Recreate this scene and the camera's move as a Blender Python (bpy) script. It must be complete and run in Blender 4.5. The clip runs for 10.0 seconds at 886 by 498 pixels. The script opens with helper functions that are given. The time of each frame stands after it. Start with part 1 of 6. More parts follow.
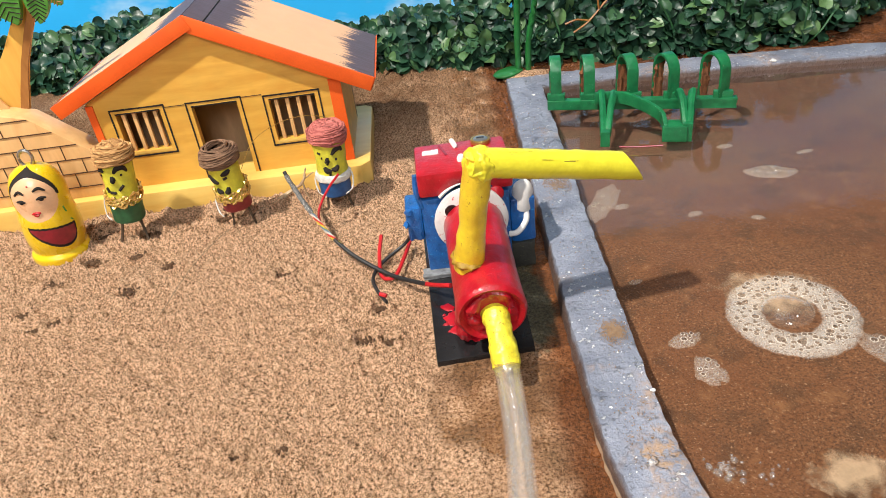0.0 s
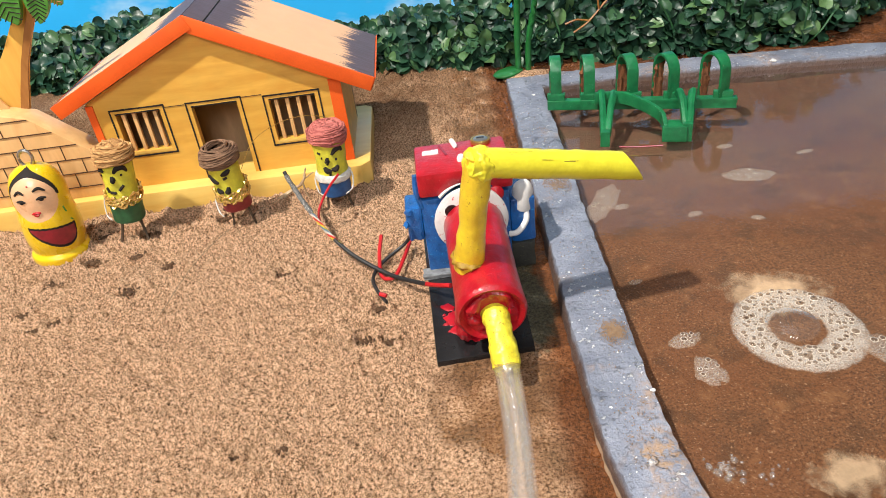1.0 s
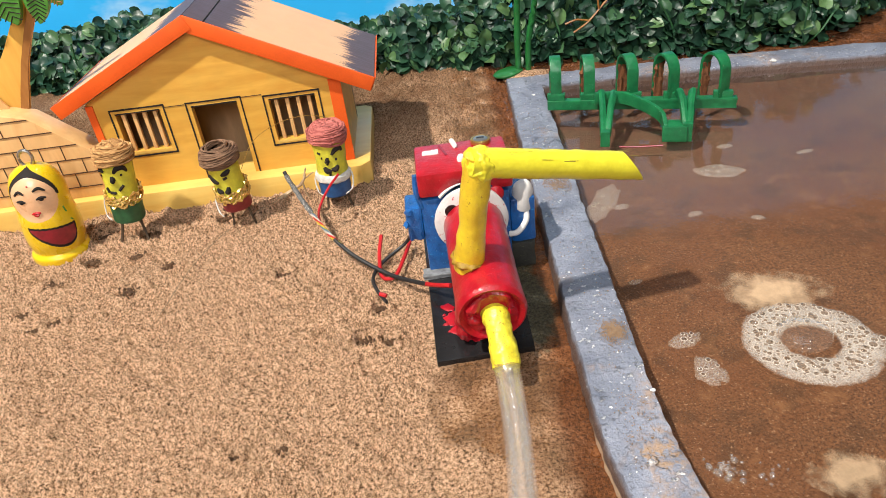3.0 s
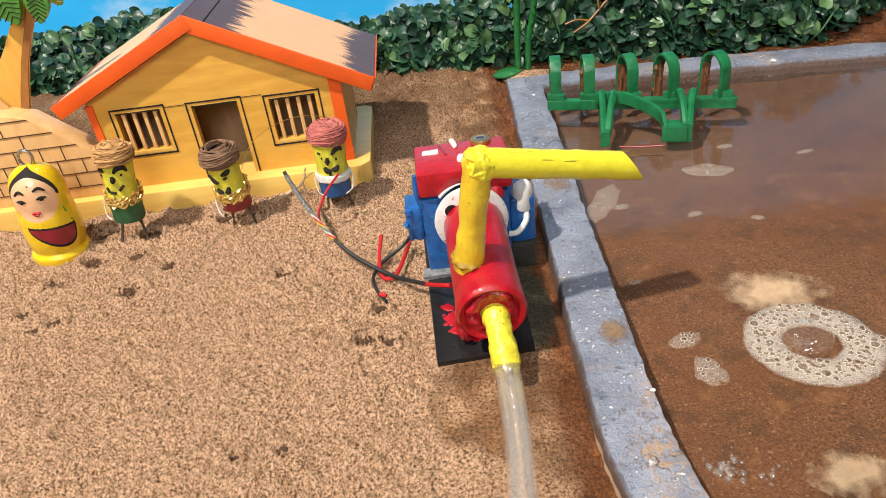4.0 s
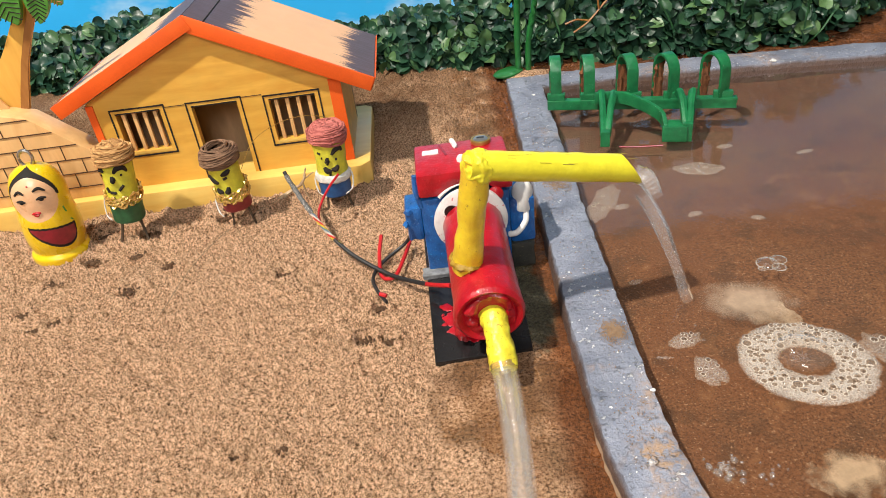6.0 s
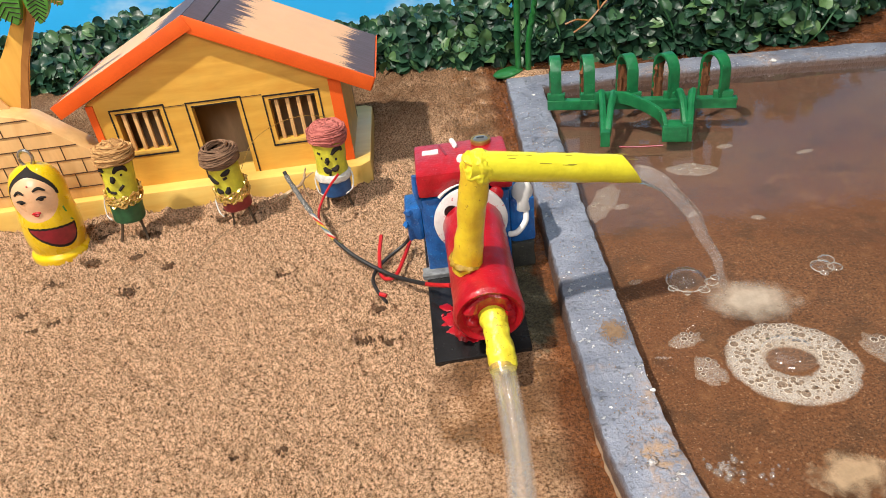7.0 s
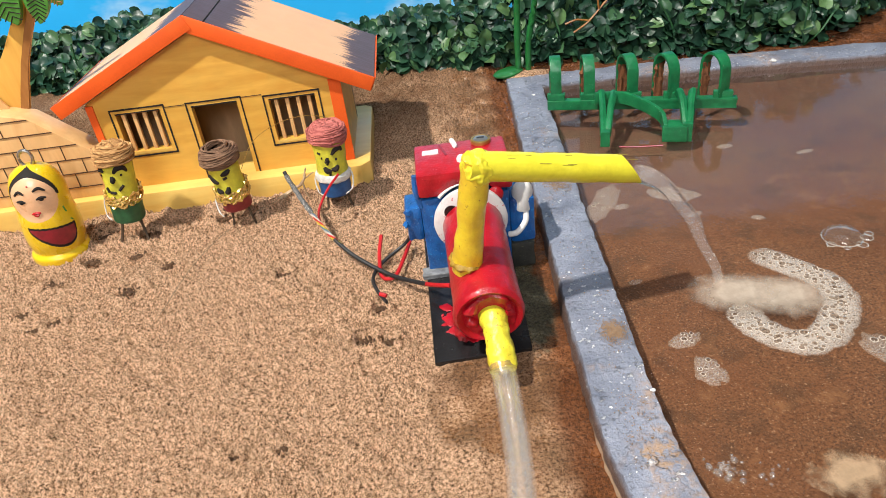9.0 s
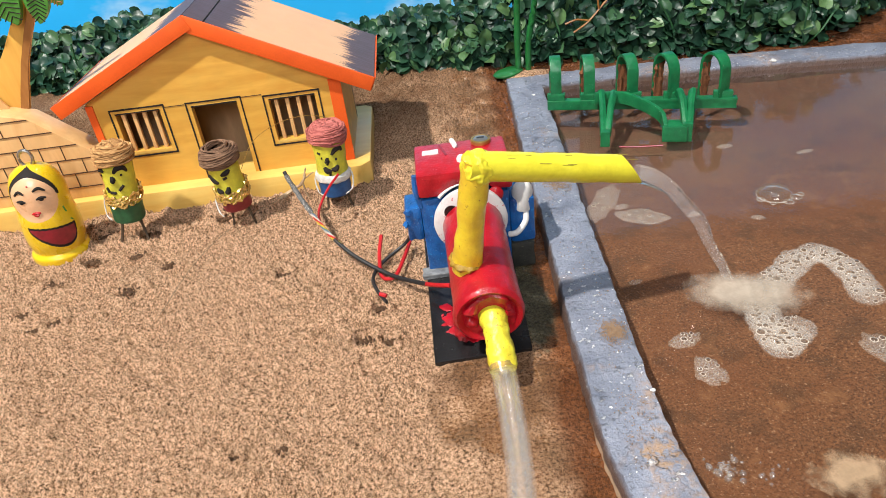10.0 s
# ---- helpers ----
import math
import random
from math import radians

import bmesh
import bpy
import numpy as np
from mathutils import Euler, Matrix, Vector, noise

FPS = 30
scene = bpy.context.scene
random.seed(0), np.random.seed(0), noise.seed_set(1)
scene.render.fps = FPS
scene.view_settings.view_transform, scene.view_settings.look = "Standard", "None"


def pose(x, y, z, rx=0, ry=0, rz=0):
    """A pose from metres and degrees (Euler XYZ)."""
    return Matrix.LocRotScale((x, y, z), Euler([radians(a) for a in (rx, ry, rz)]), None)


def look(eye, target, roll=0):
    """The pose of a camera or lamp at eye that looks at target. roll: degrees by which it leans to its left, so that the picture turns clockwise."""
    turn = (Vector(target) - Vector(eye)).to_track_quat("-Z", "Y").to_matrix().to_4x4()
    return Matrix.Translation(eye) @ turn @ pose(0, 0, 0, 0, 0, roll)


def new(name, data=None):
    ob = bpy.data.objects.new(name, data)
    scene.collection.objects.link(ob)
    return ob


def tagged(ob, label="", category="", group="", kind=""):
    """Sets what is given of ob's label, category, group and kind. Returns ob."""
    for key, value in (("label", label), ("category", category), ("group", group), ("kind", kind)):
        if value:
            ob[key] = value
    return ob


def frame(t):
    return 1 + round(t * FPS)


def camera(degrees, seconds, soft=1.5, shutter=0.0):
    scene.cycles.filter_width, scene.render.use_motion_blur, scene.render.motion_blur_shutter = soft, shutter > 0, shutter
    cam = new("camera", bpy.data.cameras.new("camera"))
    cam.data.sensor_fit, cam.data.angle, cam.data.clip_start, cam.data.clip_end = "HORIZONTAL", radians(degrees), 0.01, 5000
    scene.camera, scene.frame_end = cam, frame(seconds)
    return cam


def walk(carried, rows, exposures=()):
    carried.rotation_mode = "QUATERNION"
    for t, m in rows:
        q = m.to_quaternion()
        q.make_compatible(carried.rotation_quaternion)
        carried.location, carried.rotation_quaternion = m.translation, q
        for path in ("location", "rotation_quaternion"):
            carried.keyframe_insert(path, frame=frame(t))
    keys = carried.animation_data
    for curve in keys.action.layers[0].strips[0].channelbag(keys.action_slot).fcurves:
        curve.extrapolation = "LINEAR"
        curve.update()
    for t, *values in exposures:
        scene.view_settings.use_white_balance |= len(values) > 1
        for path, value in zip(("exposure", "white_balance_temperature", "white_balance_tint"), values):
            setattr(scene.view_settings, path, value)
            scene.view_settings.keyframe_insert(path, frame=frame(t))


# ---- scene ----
cam = camera(64, 10.0, soft=0.75)
EYE = Vector((0, 0, 0.18))
AIM = EYE + Vector((0, math.cos(radians(33)), -math.sin(radians(33))))
walk(cam, [(0, look(EYE, AIM, -7.5)), (10, look(EYE, AIM, -7.5))],
     exposures=[(0, -0.05, 6500, 10), (2.5, -0.06, 6520, 10), (5.2, -0.15, 6680, 10), (8, -0.14, 6600, 10), (9.5, -0.1, 6300, 10), (10, -0.1, 6300, 10)])

# ---- light: ceiling spots, plus unseen soft fills added behind the camera and overhead ----
world = bpy.data.worlds.new("world")
scene.world = world
world.use_nodes = True
world.node_tree.nodes["Background"].inputs["Color"].default_value = (0.8, 0.85, 0.95, 1)
world.node_tree.nodes["Background"].inputs["Strength"].default_value = 0.05


def lamp(name, eye, target, power, size, colour, label="round overhead light: ceiling spots, and an added bluish fill"):
    data = bpy.data.lights.new(name, "AREA")
    data.energy, data.size, data.color, data.shape = power, size, colour, "DISK"
    ob = new(name, data)
    ob.matrix_world = look(eye, target)
    return tagged(ob, label, "lamp")


lamp("ceiling_spot", (-0.64, -0.12, 1.42), (0.0, 0.3, 0), 43, 0.06, (1.0, 0.94, 0.84))
# added soft fill for the fronts, standing for the room's frontal bounce
lamp("soft_lamp", (-0.1, -1.3, 1.15), (0.0, 0.3, 0), 23, 0.8, (0.97, 0.97, 0.97), "large soft white fill light added behind the camera")
lamp("ceiling_spot", (0.75, 0.1, 1.62), (0.0, 0.3, 0), 2.5, 0.12, (0.93, 0.97, 1.0))
lamp("ceiling_spot", (0.05, 0.95, 1.62), (0.0, 0.3, 0), 2, 0.14, (0.93, 0.97, 1.0))
# wide bluish fill added overhead to cool the shadows, not a known panel
lamp("ceiling_panel", (0.0, 0.2, 1.66), (0.0, 0.2, 0), 3.8, 1.3, (0.60, 0.82, 1.0))

# ---- helpers ----
BASE = {}


def thing(name, base, label, category, group="", kind=""):
    ob = new(name)
    ob.empty_display_size = 0.01
    ob.location = base
    BASE[ob.name] = Vector(base)
    return tagged(ob, label, category, group, kind)


def part(name, bm, material, parent, label="", smooth=True, bevel=0.0):
    """One mesh object under a thing or a part; the bmesh is in world metres."""
    base = BASE[parent.name] if parent else Vector((0, 0, 0))
    if bevel > 0:
        edges = [e for e in bm.edges if len(e.link_faces) == 2 and e.calc_face_angle(0) > 0.6]
        bmesh.ops.bevel(bm, geom=edges, offset=bevel, segments=2, affect="EDGES", profile=0.6)
    bmesh.ops.translate(bm, vec=-base, verts=bm.verts)
    me = bpy.data.meshes.new(name)
    bm.normal_update()
    bm.to_mesh(me)
    bm.free()
    mats = material if isinstance(material, (list, tuple)) else [material]
    for m in mats:
        me.materials.append(m)
    ob = new(name, me)
    if parent:
        ob.parent = parent
    BASE[ob.name] = base
    if smooth:
        me.shade_smooth()
        me.set_sharp_from_angle(angle=radians(38))
    if label:
        ob["label"] = label
    return ob


def box(lo, hi, m=None, bm=None):
    bm = bm or bmesh.new()
    c = [(a + b) / 2 for a, b in zip(lo, hi)]
    s = [abs(b - a) for a, b in zip(lo, hi)]
    mat = Matrix.Translation(c) @ Matrix.Diagonal((*s, 1))
    bmesh.ops.create_cube(bm, size=1, matrix=(m or Matrix()) @ mat)
    return bm


def prism(outline, axis, a, b, bm=None):
    """Outline of 2D points, extruded from a to b along axis 0, 1 or 2."""
    bm = bm or bmesh.new()

    def at(p, d):
        q = list(p)
        q.insert(axis, d)
        return q
    lo = [bm.verts.new(at(p, a)) for p in outline]
    hi = [bm.verts.new(at(p, b)) for p in outline]
    n = len(outline)
    bm.faces.new(lo)
    bm.faces.new(hi[::-1])
    for i in range(n):
        bm.faces.new((lo[i], hi[i], hi[(i + 1) % n], lo[(i + 1) % n]))
    bmesh.ops.recalc_face_normals(bm, faces=bm.faces)
    return bm


def smooth_path(points, steps=8):
    """Catmull-Rom through the points."""
    p = [Vector(q) for q in points]
    p = [2 * p[0] - p[1]] + p + [2 * p[-1] - p[-2]]
    out = []
    for i in range(1, len(p) - 2):
        for k in range(steps):
            t = k / steps
            out.append(0.5 * (2 * p[i] + (p[i + 1] - p[i - 1]) * t + (2 * p[i - 1] - 5 * p[i] + 4 * p[i + 1] - p[i + 2]) * t * t
                              + (3 * p[i] - p[i - 1] - 3 * p[i + 1] + p[i + 2]) * t ** 3))
    out.append(p[-2])
    return out


def tube(path, radius, sides=12, bm=None, caps=True, wobble=0.0, scale=300.0):
    """A tube along the path; radius is a number or a function of 0..1."""
    bm = bm or bmesh.new()
    path = [Vector(q) for q in path]
    rings = []
    up = Vector((0, 0, 1))
    n = len(path)
    for i, q in enumerate(path):
        d = (path[min(i + 1, n - 1)] - path[max(i - 1, 0)]).normalized()
        side = d.cross(up)
        if side.length < 0.2:
            side = d.cross(Vector((0, 1, 0)))
        side.normalize()
        top = side.cross(d)
        r = radius(i / (n - 1)) if callable(radius) else radius
        ring = []
        for k in range(sides):
            a = 2 * math.pi * k / sides
            w = side * math.cos(a) + top * math.sin(a)
            v = q + w * r
            if wobble:
                v += w * wobble * noise.noise(v * scale)
            ring.append(bm.verts.new(v))
        rings.append(ring)
    for a, b in zip(rings, rings[1:]):
        for k in range(sides):
            bm.faces.new((a[k], a[(k + 1) % sides], b[(k + 1) % sides], b[k]))
    if caps:
        bm.faces.new(rings[0][::-1])
        bm.faces.new(rings[-1])
    bmesh.ops.recalc_face_normals(bm, faces=bm.faces)
    return bm


def lathe(profile, m=None, sides=32, bm=None, wobble=0.0, scale=200.0):
    """Revolve (r, z) pairs about the local z axis."""
    bm = bm or bmesh.new()
    m = m or Matrix()
    rings = []
    for r, z in profile:
        ring = []
        for k in range(sides):
            a = 2 * math.pi * k / sides
            v = Vector((max(r, 1e-5) * math.cos(a), max(r, 1e-5) * math.sin(a), z))
            if wobble:
                v *= 1 + wobble * noise.noise(v * scale)
            ring.append(bm.verts.new(m @ v))
        rings.append(ring)
    for a, b in zip(rings, rings[1:]):
        for k in range(sides):
            bm.faces.new((a[k], a[(k + 1) % sides], b[(k + 1) % sides], b[k]))
    bm.faces.new(rings[0][::-1])
    bm.faces.new(rings[-1])
    bmesh.ops.recalc_face_normals(bm, faces=bm.faces)
    return bm


def roughen(bm, cuts, amount, scale):
    if cuts:
        bmesh.ops.subdivide_edges(bm, edges=bm.edges[:], cuts=cuts, use_grid_fill=True)
    bm.normal_update()
    for v in bm.verts:
        v.co += v.normal * amount * noise.noise(v.co * scale)
    return bm


def blob_disc(radius, seed, height, rough=0.25, sx=1.0, sy=1.0, turn=0.0):
    """A low rounded patch with an uneven rim, centred on its own origin."""
    bm = bmesh.new()
    sides, rings = 40, [0.0, 0.3, 0.6, 0.82, 0.94, 1.0]
    c, s = math.cos(turn), math.sin(turn)
    grid = []
    for t in rings:
        row = []
        for k in range(sides):
            a = 2 * math.pi * k / sides
            w = 1 + rough * noise.noise(Vector((2.2 * math.cos(a), 2.2 * math.sin(a), seed * 3.7))) + 0.35 * rough * noise.noise(Vector((7 * math.cos(a), 7 * math.sin(a), seed)))
            x, y = radius * t * w * math.cos(a) * sx, radius * t * w * math.sin(a) * sy
            row.append(bm.verts.new((x * c - y * s, x * s + y * c, height * (1 - t ** 3) if t < 1 else -0.0001)))
        grid.append(row)
    for a, b in zip(grid, grid[1:]):
        for k in range(sides):
            bm.faces.new((a[k], a[(k + 1) % sides], b[(k + 1) % sides], b[k]))
    bmesh.ops.remove_doubles(bm, verts=bm.verts, dist=1e-7)
    bmesh.ops.recalc_face_normals(bm, faces=bm.faces)
    return bm


# ---- materials ----
class Net:
    """Short hand for a node tree."""

    def __init__(self, name):
        self.mat = bpy.data.materials.new(name)
        self.mat.use_nodes = True
        self.tree = self.mat.node_tree
        self.tree.nodes.clear()
        self.out = self.tree.nodes.new("ShaderNodeOutputMaterial")
        self.coord = self.tree.nodes.new("ShaderNodeTexCoord").outputs["Object"]

    def node(self, kind, **inputs):
        n = self.tree.nodes.new(kind)
        for key, value in inputs.items():
            self.put(n.inputs[key.replace("_", " ")], value)
        return n

    def put(self, socket, value):
        if isinstance(value, bpy.types.NodeSocket):
            self.tree.links.new(value, socket)
        elif isinstance(value, (tuple, list)) and len(value) == 3 and socket.type == "RGBA":
            socket.default_value = (*value, 1)
        else:
            socket.default_value = value

    def noise(self, scale, detail=3.0, rough=0.6, vector=None, distort=0.0):
        n = self.node("ShaderNodeTexNoise", Scale=scale, Detail=detail, Roughness=rough, Distortion=distort)
        self.put(n.inputs["Vector"], vector or self.coord)
        return n.outputs["Fac"]

    def voronoi(self, scale, feature="F1", vector=None):
        n = self.node("ShaderNodeTexVoronoi", Scale=scale)
        n.feature = feature
        self.put(n.inputs["Vector"], vector or self.coord)
        return n.outputs["Distance"]

    def spots(self, scale, size, warp=0.0):
        """Round spots of random size, and the thin ring round each."""
        n = self.node("ShaderNodeTexVoronoi", Scale=scale)
        where = self.coord
        if warp:
            bend = self.node("ShaderNodeTexNoise", Scale=scale * 0.9, Detail=3.0)
            self.put(bend.inputs["Vector"], self.coord)
            move = self.tree.nodes.new("ShaderNodeVectorMath")
            move.operation = "MULTIPLY_ADD"
            self.put(move.inputs[0], bend.outputs["Color"])
            move.inputs[1].default_value = (warp, warp, warp)
            self.put(move.inputs[2], self.coord)
            where = move.outputs[0]
        self.put(n.inputs["Vector"], where)
        sep = self.tree.nodes.new("ShaderNodeSeparateColor")
        self.put(sep.inputs[0], n.outputs["Color"])
        room = self.maths("MULTIPLY", self.maths("POWER", sep.outputs[0], 2.0), size)
        gap = self.maths("SUBTRACT", room, n.outputs["Distance"])
        spot = self.ramp(self.maths("ADD", gap, 0.5), (0.5, 0.0), (0.53, 1.0))
        ring = self.ramp(self.maths("ADD", gap, 0.5), (0.44, 0.0), (0.49, 1.0), (0.53, 0.0))
        return spot, ring

    def ramp(self, value, *stops):
        n = self.tree.nodes.new("ShaderNodeValToRGB")
        e = n.color_ramp.elements
        while len(e) < len(stops):
            e.new(0.5)
        for el, (at, c) in zip(e, stops):
            el.position = at
            el.color = (*c, 1) if isinstance(c, (tuple, list)) else (c, c, c, 1)
        self.put(n.inputs["Fac"], value)
        return n.outputs["Color"]

    def mix(self, fac, a, b, mode="MIX"):
        n = self.tree.nodes.new("ShaderNodeMix")
        n.data_type, n.blend_type = "RGBA", mode
        self.put(n.inputs["Factor"], fac)
        self.put(n.inputs[6], a)
        self.put(n.inputs[7], b)
        return n.outputs[2]

    def maths(self, op, a, b=0.0, clamp=False):
        n = self.tree.nodes.new("ShaderNodeMath")
        n.operation, n.use_clamp = op, clamp
        self.put(n.inputs[0], a)
        self.put(n.inputs[1], b)
        return n.outputs[0]

    def stretch(self, x, y, z):
        n = self.tree.nodes.new("ShaderNodeMapping")
        n.inputs["Scale"].default_value = (x, y, z)
        self.put(n.inputs["Vector"], self.coord)
        return n.outputs["Vector"]

    def axes(self):
        n = self.tree.nodes.new("ShaderNodeSeparateXYZ")
        self.put(n.inputs[0], self.coord)
        return n.outputs

    def bump(self, height, strength, distance):
        return self.node("ShaderNodeBump", Strength=strength, Distance=distance, Height=height).outputs["Normal"]

    def finish(self, **inputs):
        p = self.node("ShaderNodeBsdfPrincipled", **inputs)
        self.tree.links.new(p.outputs[0], self.out.inputs["Surface"])
        return self.mat


def paint(name, c, dark=None, rough=0.4, scale=120.0, fine=1800.0, bump=0.25, dist=0.0004, chips=None, chip=0.68, metal=0.0, coat=0.0, flecks=None):
    """Brushed or dipped craft paint with uneven coats, fine grain and, if asked, chips of another colour."""
    n = Net(name)
    dark = dark or tuple(v * 0.62 for v in c)
    a = n.noise(scale, 4)
    b = n.noise(fine, 2)
    col = n.mix(n.ramp(a, (0.3, 0.0), (0.65, 1.0)), dark, c)
    col = n.mix(n.maths("MULTIPLY", b, 0.35), col, tuple(v * 0.5 for v in c))
    if chips:
        k = n.ramp(n.noise(scale * 3.2, 5, 0.7), (chip, 0.0), (chip + 0.03, 1.0))
        col = n.mix(k, col, chips)
    if flecks:
        k = n.ramp(n.noise(900, 4, 0.75), (0.655, 0.0), (0.69, 0.85))
        col = n.mix(n.maths("MULTIPLY", k, n.ramp(n.noise(90, 3), (0.42, 0.0), (0.56, 1.0))), col, flecks)
    h = n.maths("ADD", n.maths("MULTIPLY", a, 0.7), n.maths("MULTIPLY", b, 0.3))
    r = n.maths("ADD", n.maths("MULTIPLY", a, 0.25), rough - 0.12)
    return n.finish(Base_Color=col, Roughness=r, Metallic=metal, Normal=n.bump(h, bump, dist), Coat_Weight=coat, Coat_Roughness=0.15)


def wood(name, c, dark, along=(1, 1, 1), rough=0.38, ring=500.0):
    """Varnished light wood with grain along one axis and a few stains."""
    n = Net(name)
    v = n.stretch(*along)
    g = n.noise(ring, 4, 0.6, v, 0.4)
    s = n.noise(45, 3)
    col = n.mix(n.ramp(g, (0.35, 0.0), (0.7, 1.0)), dark, c)
    col = n.mix(n.ramp(s, (0.35, 0.5), (0.6, 0.0)), col, tuple(v * 0.72 for v in c))
    return n.finish(Base_Color=col, Roughness=rough, Normal=n.bump(g, 0.15, 0.0003), Coat_Weight=0.25, Coat_Roughness=0.2)


def sand_material():
    n = Net("dry_sand")
    big = n.noise(22, 3)
    mid = n.noise(210, 4, 0.65)
    grain = n.noise(930, 4, 0.84)
    fine = n.noise(2600, 2, 0.7)
    speck = n.voronoi(900)
    col = n.ramp(grain, (0.38, (0.045, 0.020, 0.008)), (0.44, (0.30, 0.17, 0.082)), (0.495, (0.81, 0.465, 0.275)), (0.58, (1.0, 0.69, 0.46)))
    col = n.mix(n.ramp(fine, (0.38, 0.6), (0.46, 0.0)), col, (0.22, 0.11, 0.05))
    col = n.mix(n.ramp(mid, (0.3, 0.45), (0.48, 0.0)), col, (0.36, 0.2, 0.1))
    col = n.mix(n.ramp(big, (0.56, 0.0), (0.74, 0.3)), col, (0.40, 0.24, 0.13))
    col = n.mix(n.ramp(n.noise(9, 3), (0.58, 0.0), (0.72, 0.2)), col, (0.34, 0.25, 0.17))
    col = n.mix(n.ramp(speck, (0.05, 0.8), (0.17, 0.0)), col, (0.06, 0.03, 0.014))
    xyz = n.axes()
    # damp band beside the kerb; darker red-brown towards the back
    wob = n.maths("MULTIPLY", n.maths("SUBTRACT", n.noise(34, 4), 0.5), 0.05)
    edge = n.maths("ADD", xyz[0], wob)
    wet = n.ramp(n.maths("MULTIPLY", n.maths("SUBTRACT", edge, -0.006), 26.0), (0.0, 0.0), (0.85, 1.0))
    seep_x = n.maths("POWER", n.maths("DIVIDE", n.maths("SUBTRACT", xyz[0], 0.016), 0.030), 2.0)
    seep_y = n.maths("POWER", n.maths("DIVIDE", n.maths("SUBTRACT", xyz[1], 0.176), 0.030), 2.0)
    seep = n.maths("ADD", n.maths("ADD", seep_x, seep_y), n.maths("MULTIPLY", n.maths("SUBTRACT", n.noise(60, 4, 0.6), 0.5), 1.6))
    wet = n.maths("MAXIMUM", wet, n.ramp(seep, (0.65, 1.0), (1.0, 0.0)))
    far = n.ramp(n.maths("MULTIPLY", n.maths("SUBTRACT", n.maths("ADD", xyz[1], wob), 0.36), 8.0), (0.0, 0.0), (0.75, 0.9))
    # one mask for the damp band and the browner back
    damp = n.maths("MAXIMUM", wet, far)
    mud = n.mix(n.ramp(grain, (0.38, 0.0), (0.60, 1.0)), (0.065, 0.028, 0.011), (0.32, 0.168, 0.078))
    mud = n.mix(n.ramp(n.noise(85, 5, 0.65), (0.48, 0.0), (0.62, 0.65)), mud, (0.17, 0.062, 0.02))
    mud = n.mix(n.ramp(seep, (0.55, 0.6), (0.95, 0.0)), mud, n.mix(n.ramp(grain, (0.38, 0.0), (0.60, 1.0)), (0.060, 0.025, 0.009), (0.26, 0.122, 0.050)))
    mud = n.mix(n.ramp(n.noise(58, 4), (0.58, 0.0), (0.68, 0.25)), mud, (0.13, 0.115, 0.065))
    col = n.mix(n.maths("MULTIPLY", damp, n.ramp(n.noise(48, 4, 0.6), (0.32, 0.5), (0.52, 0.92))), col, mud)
    # greenish shade right of the pump, painted into the damp sand's colour
    green_shade_x = n.maths("POWER", n.maths("DIVIDE", n.maths("SUBTRACT", xyz[0], 0.0325), 0.010), 2.0)
    green_shade_y = n.maths("POWER", n.maths("DIVIDE", n.maths("SUBTRACT", xyz[1], 0.232), 0.036), 2.0)
    green_shade = n.maths("ADD", n.maths("ADD", green_shade_x, green_shade_y), n.maths("MULTIPLY", n.maths("SUBTRACT", n.noise(110, 5, 0.7), 0.5), 2.4))
    pool = n.maths("MULTIPLY", wet, n.ramp(n.noise(44, 4, 0.6), (0.44, 0.2), (0.54, 1.0)))
    rim = n.maths("SUBTRACT", n.maths("ADD", xyz[0], n.maths("MULTIPLY", wob, 0.25)), n.maths("MULTIPLY", xyz[1], 0.043))
    rust = n.ramp(n.maths("MULTIPLY", n.maths("SUBTRACT", rim, 0.020), 80.0), (0.0, 0.0), (0.6, 0.85))
    col = n.mix(rust, col, n.mix(n.ramp(grain, (0.38, 0.0), (0.62, 1.0)), (0.06, 0.018, 0.006), (0.27, 0.085, 0.022)))
    col = n.mix(n.ramp(green_shade, (0.5, 0.9), (1.2, 0.0)), col, n.mix(n.ramp(grain, (0.40, 0.0), (0.60, 1.0)), (0.018, 0.020, 0.013), (0.15, 0.14, 0.085)))
    h = n.maths("ADD", n.maths("MULTIPLY", grain, 0.7), n.maths("ADD", n.maths("MULTIPLY", mid, 0.8), n.maths("MULTIPLY", fine, 0.25)))
    rough = n.maths("SUBTRACT", n.maths("SUBTRACT", 0.92, n.maths("MULTIPLY", wet, 0.40)), n.maths("MULTIPLY", pool, 0.30))
    h = n.maths("MULTIPLY", h, n.maths("SUBTRACT", 1.0, n.maths("MULTIPLY", pool, 0.62)))
    return n.finish(Base_Color=col, Roughness=rough, Normal=n.bump(h, 1.0, 0.0026), Specular_IOR_Level=0.3)


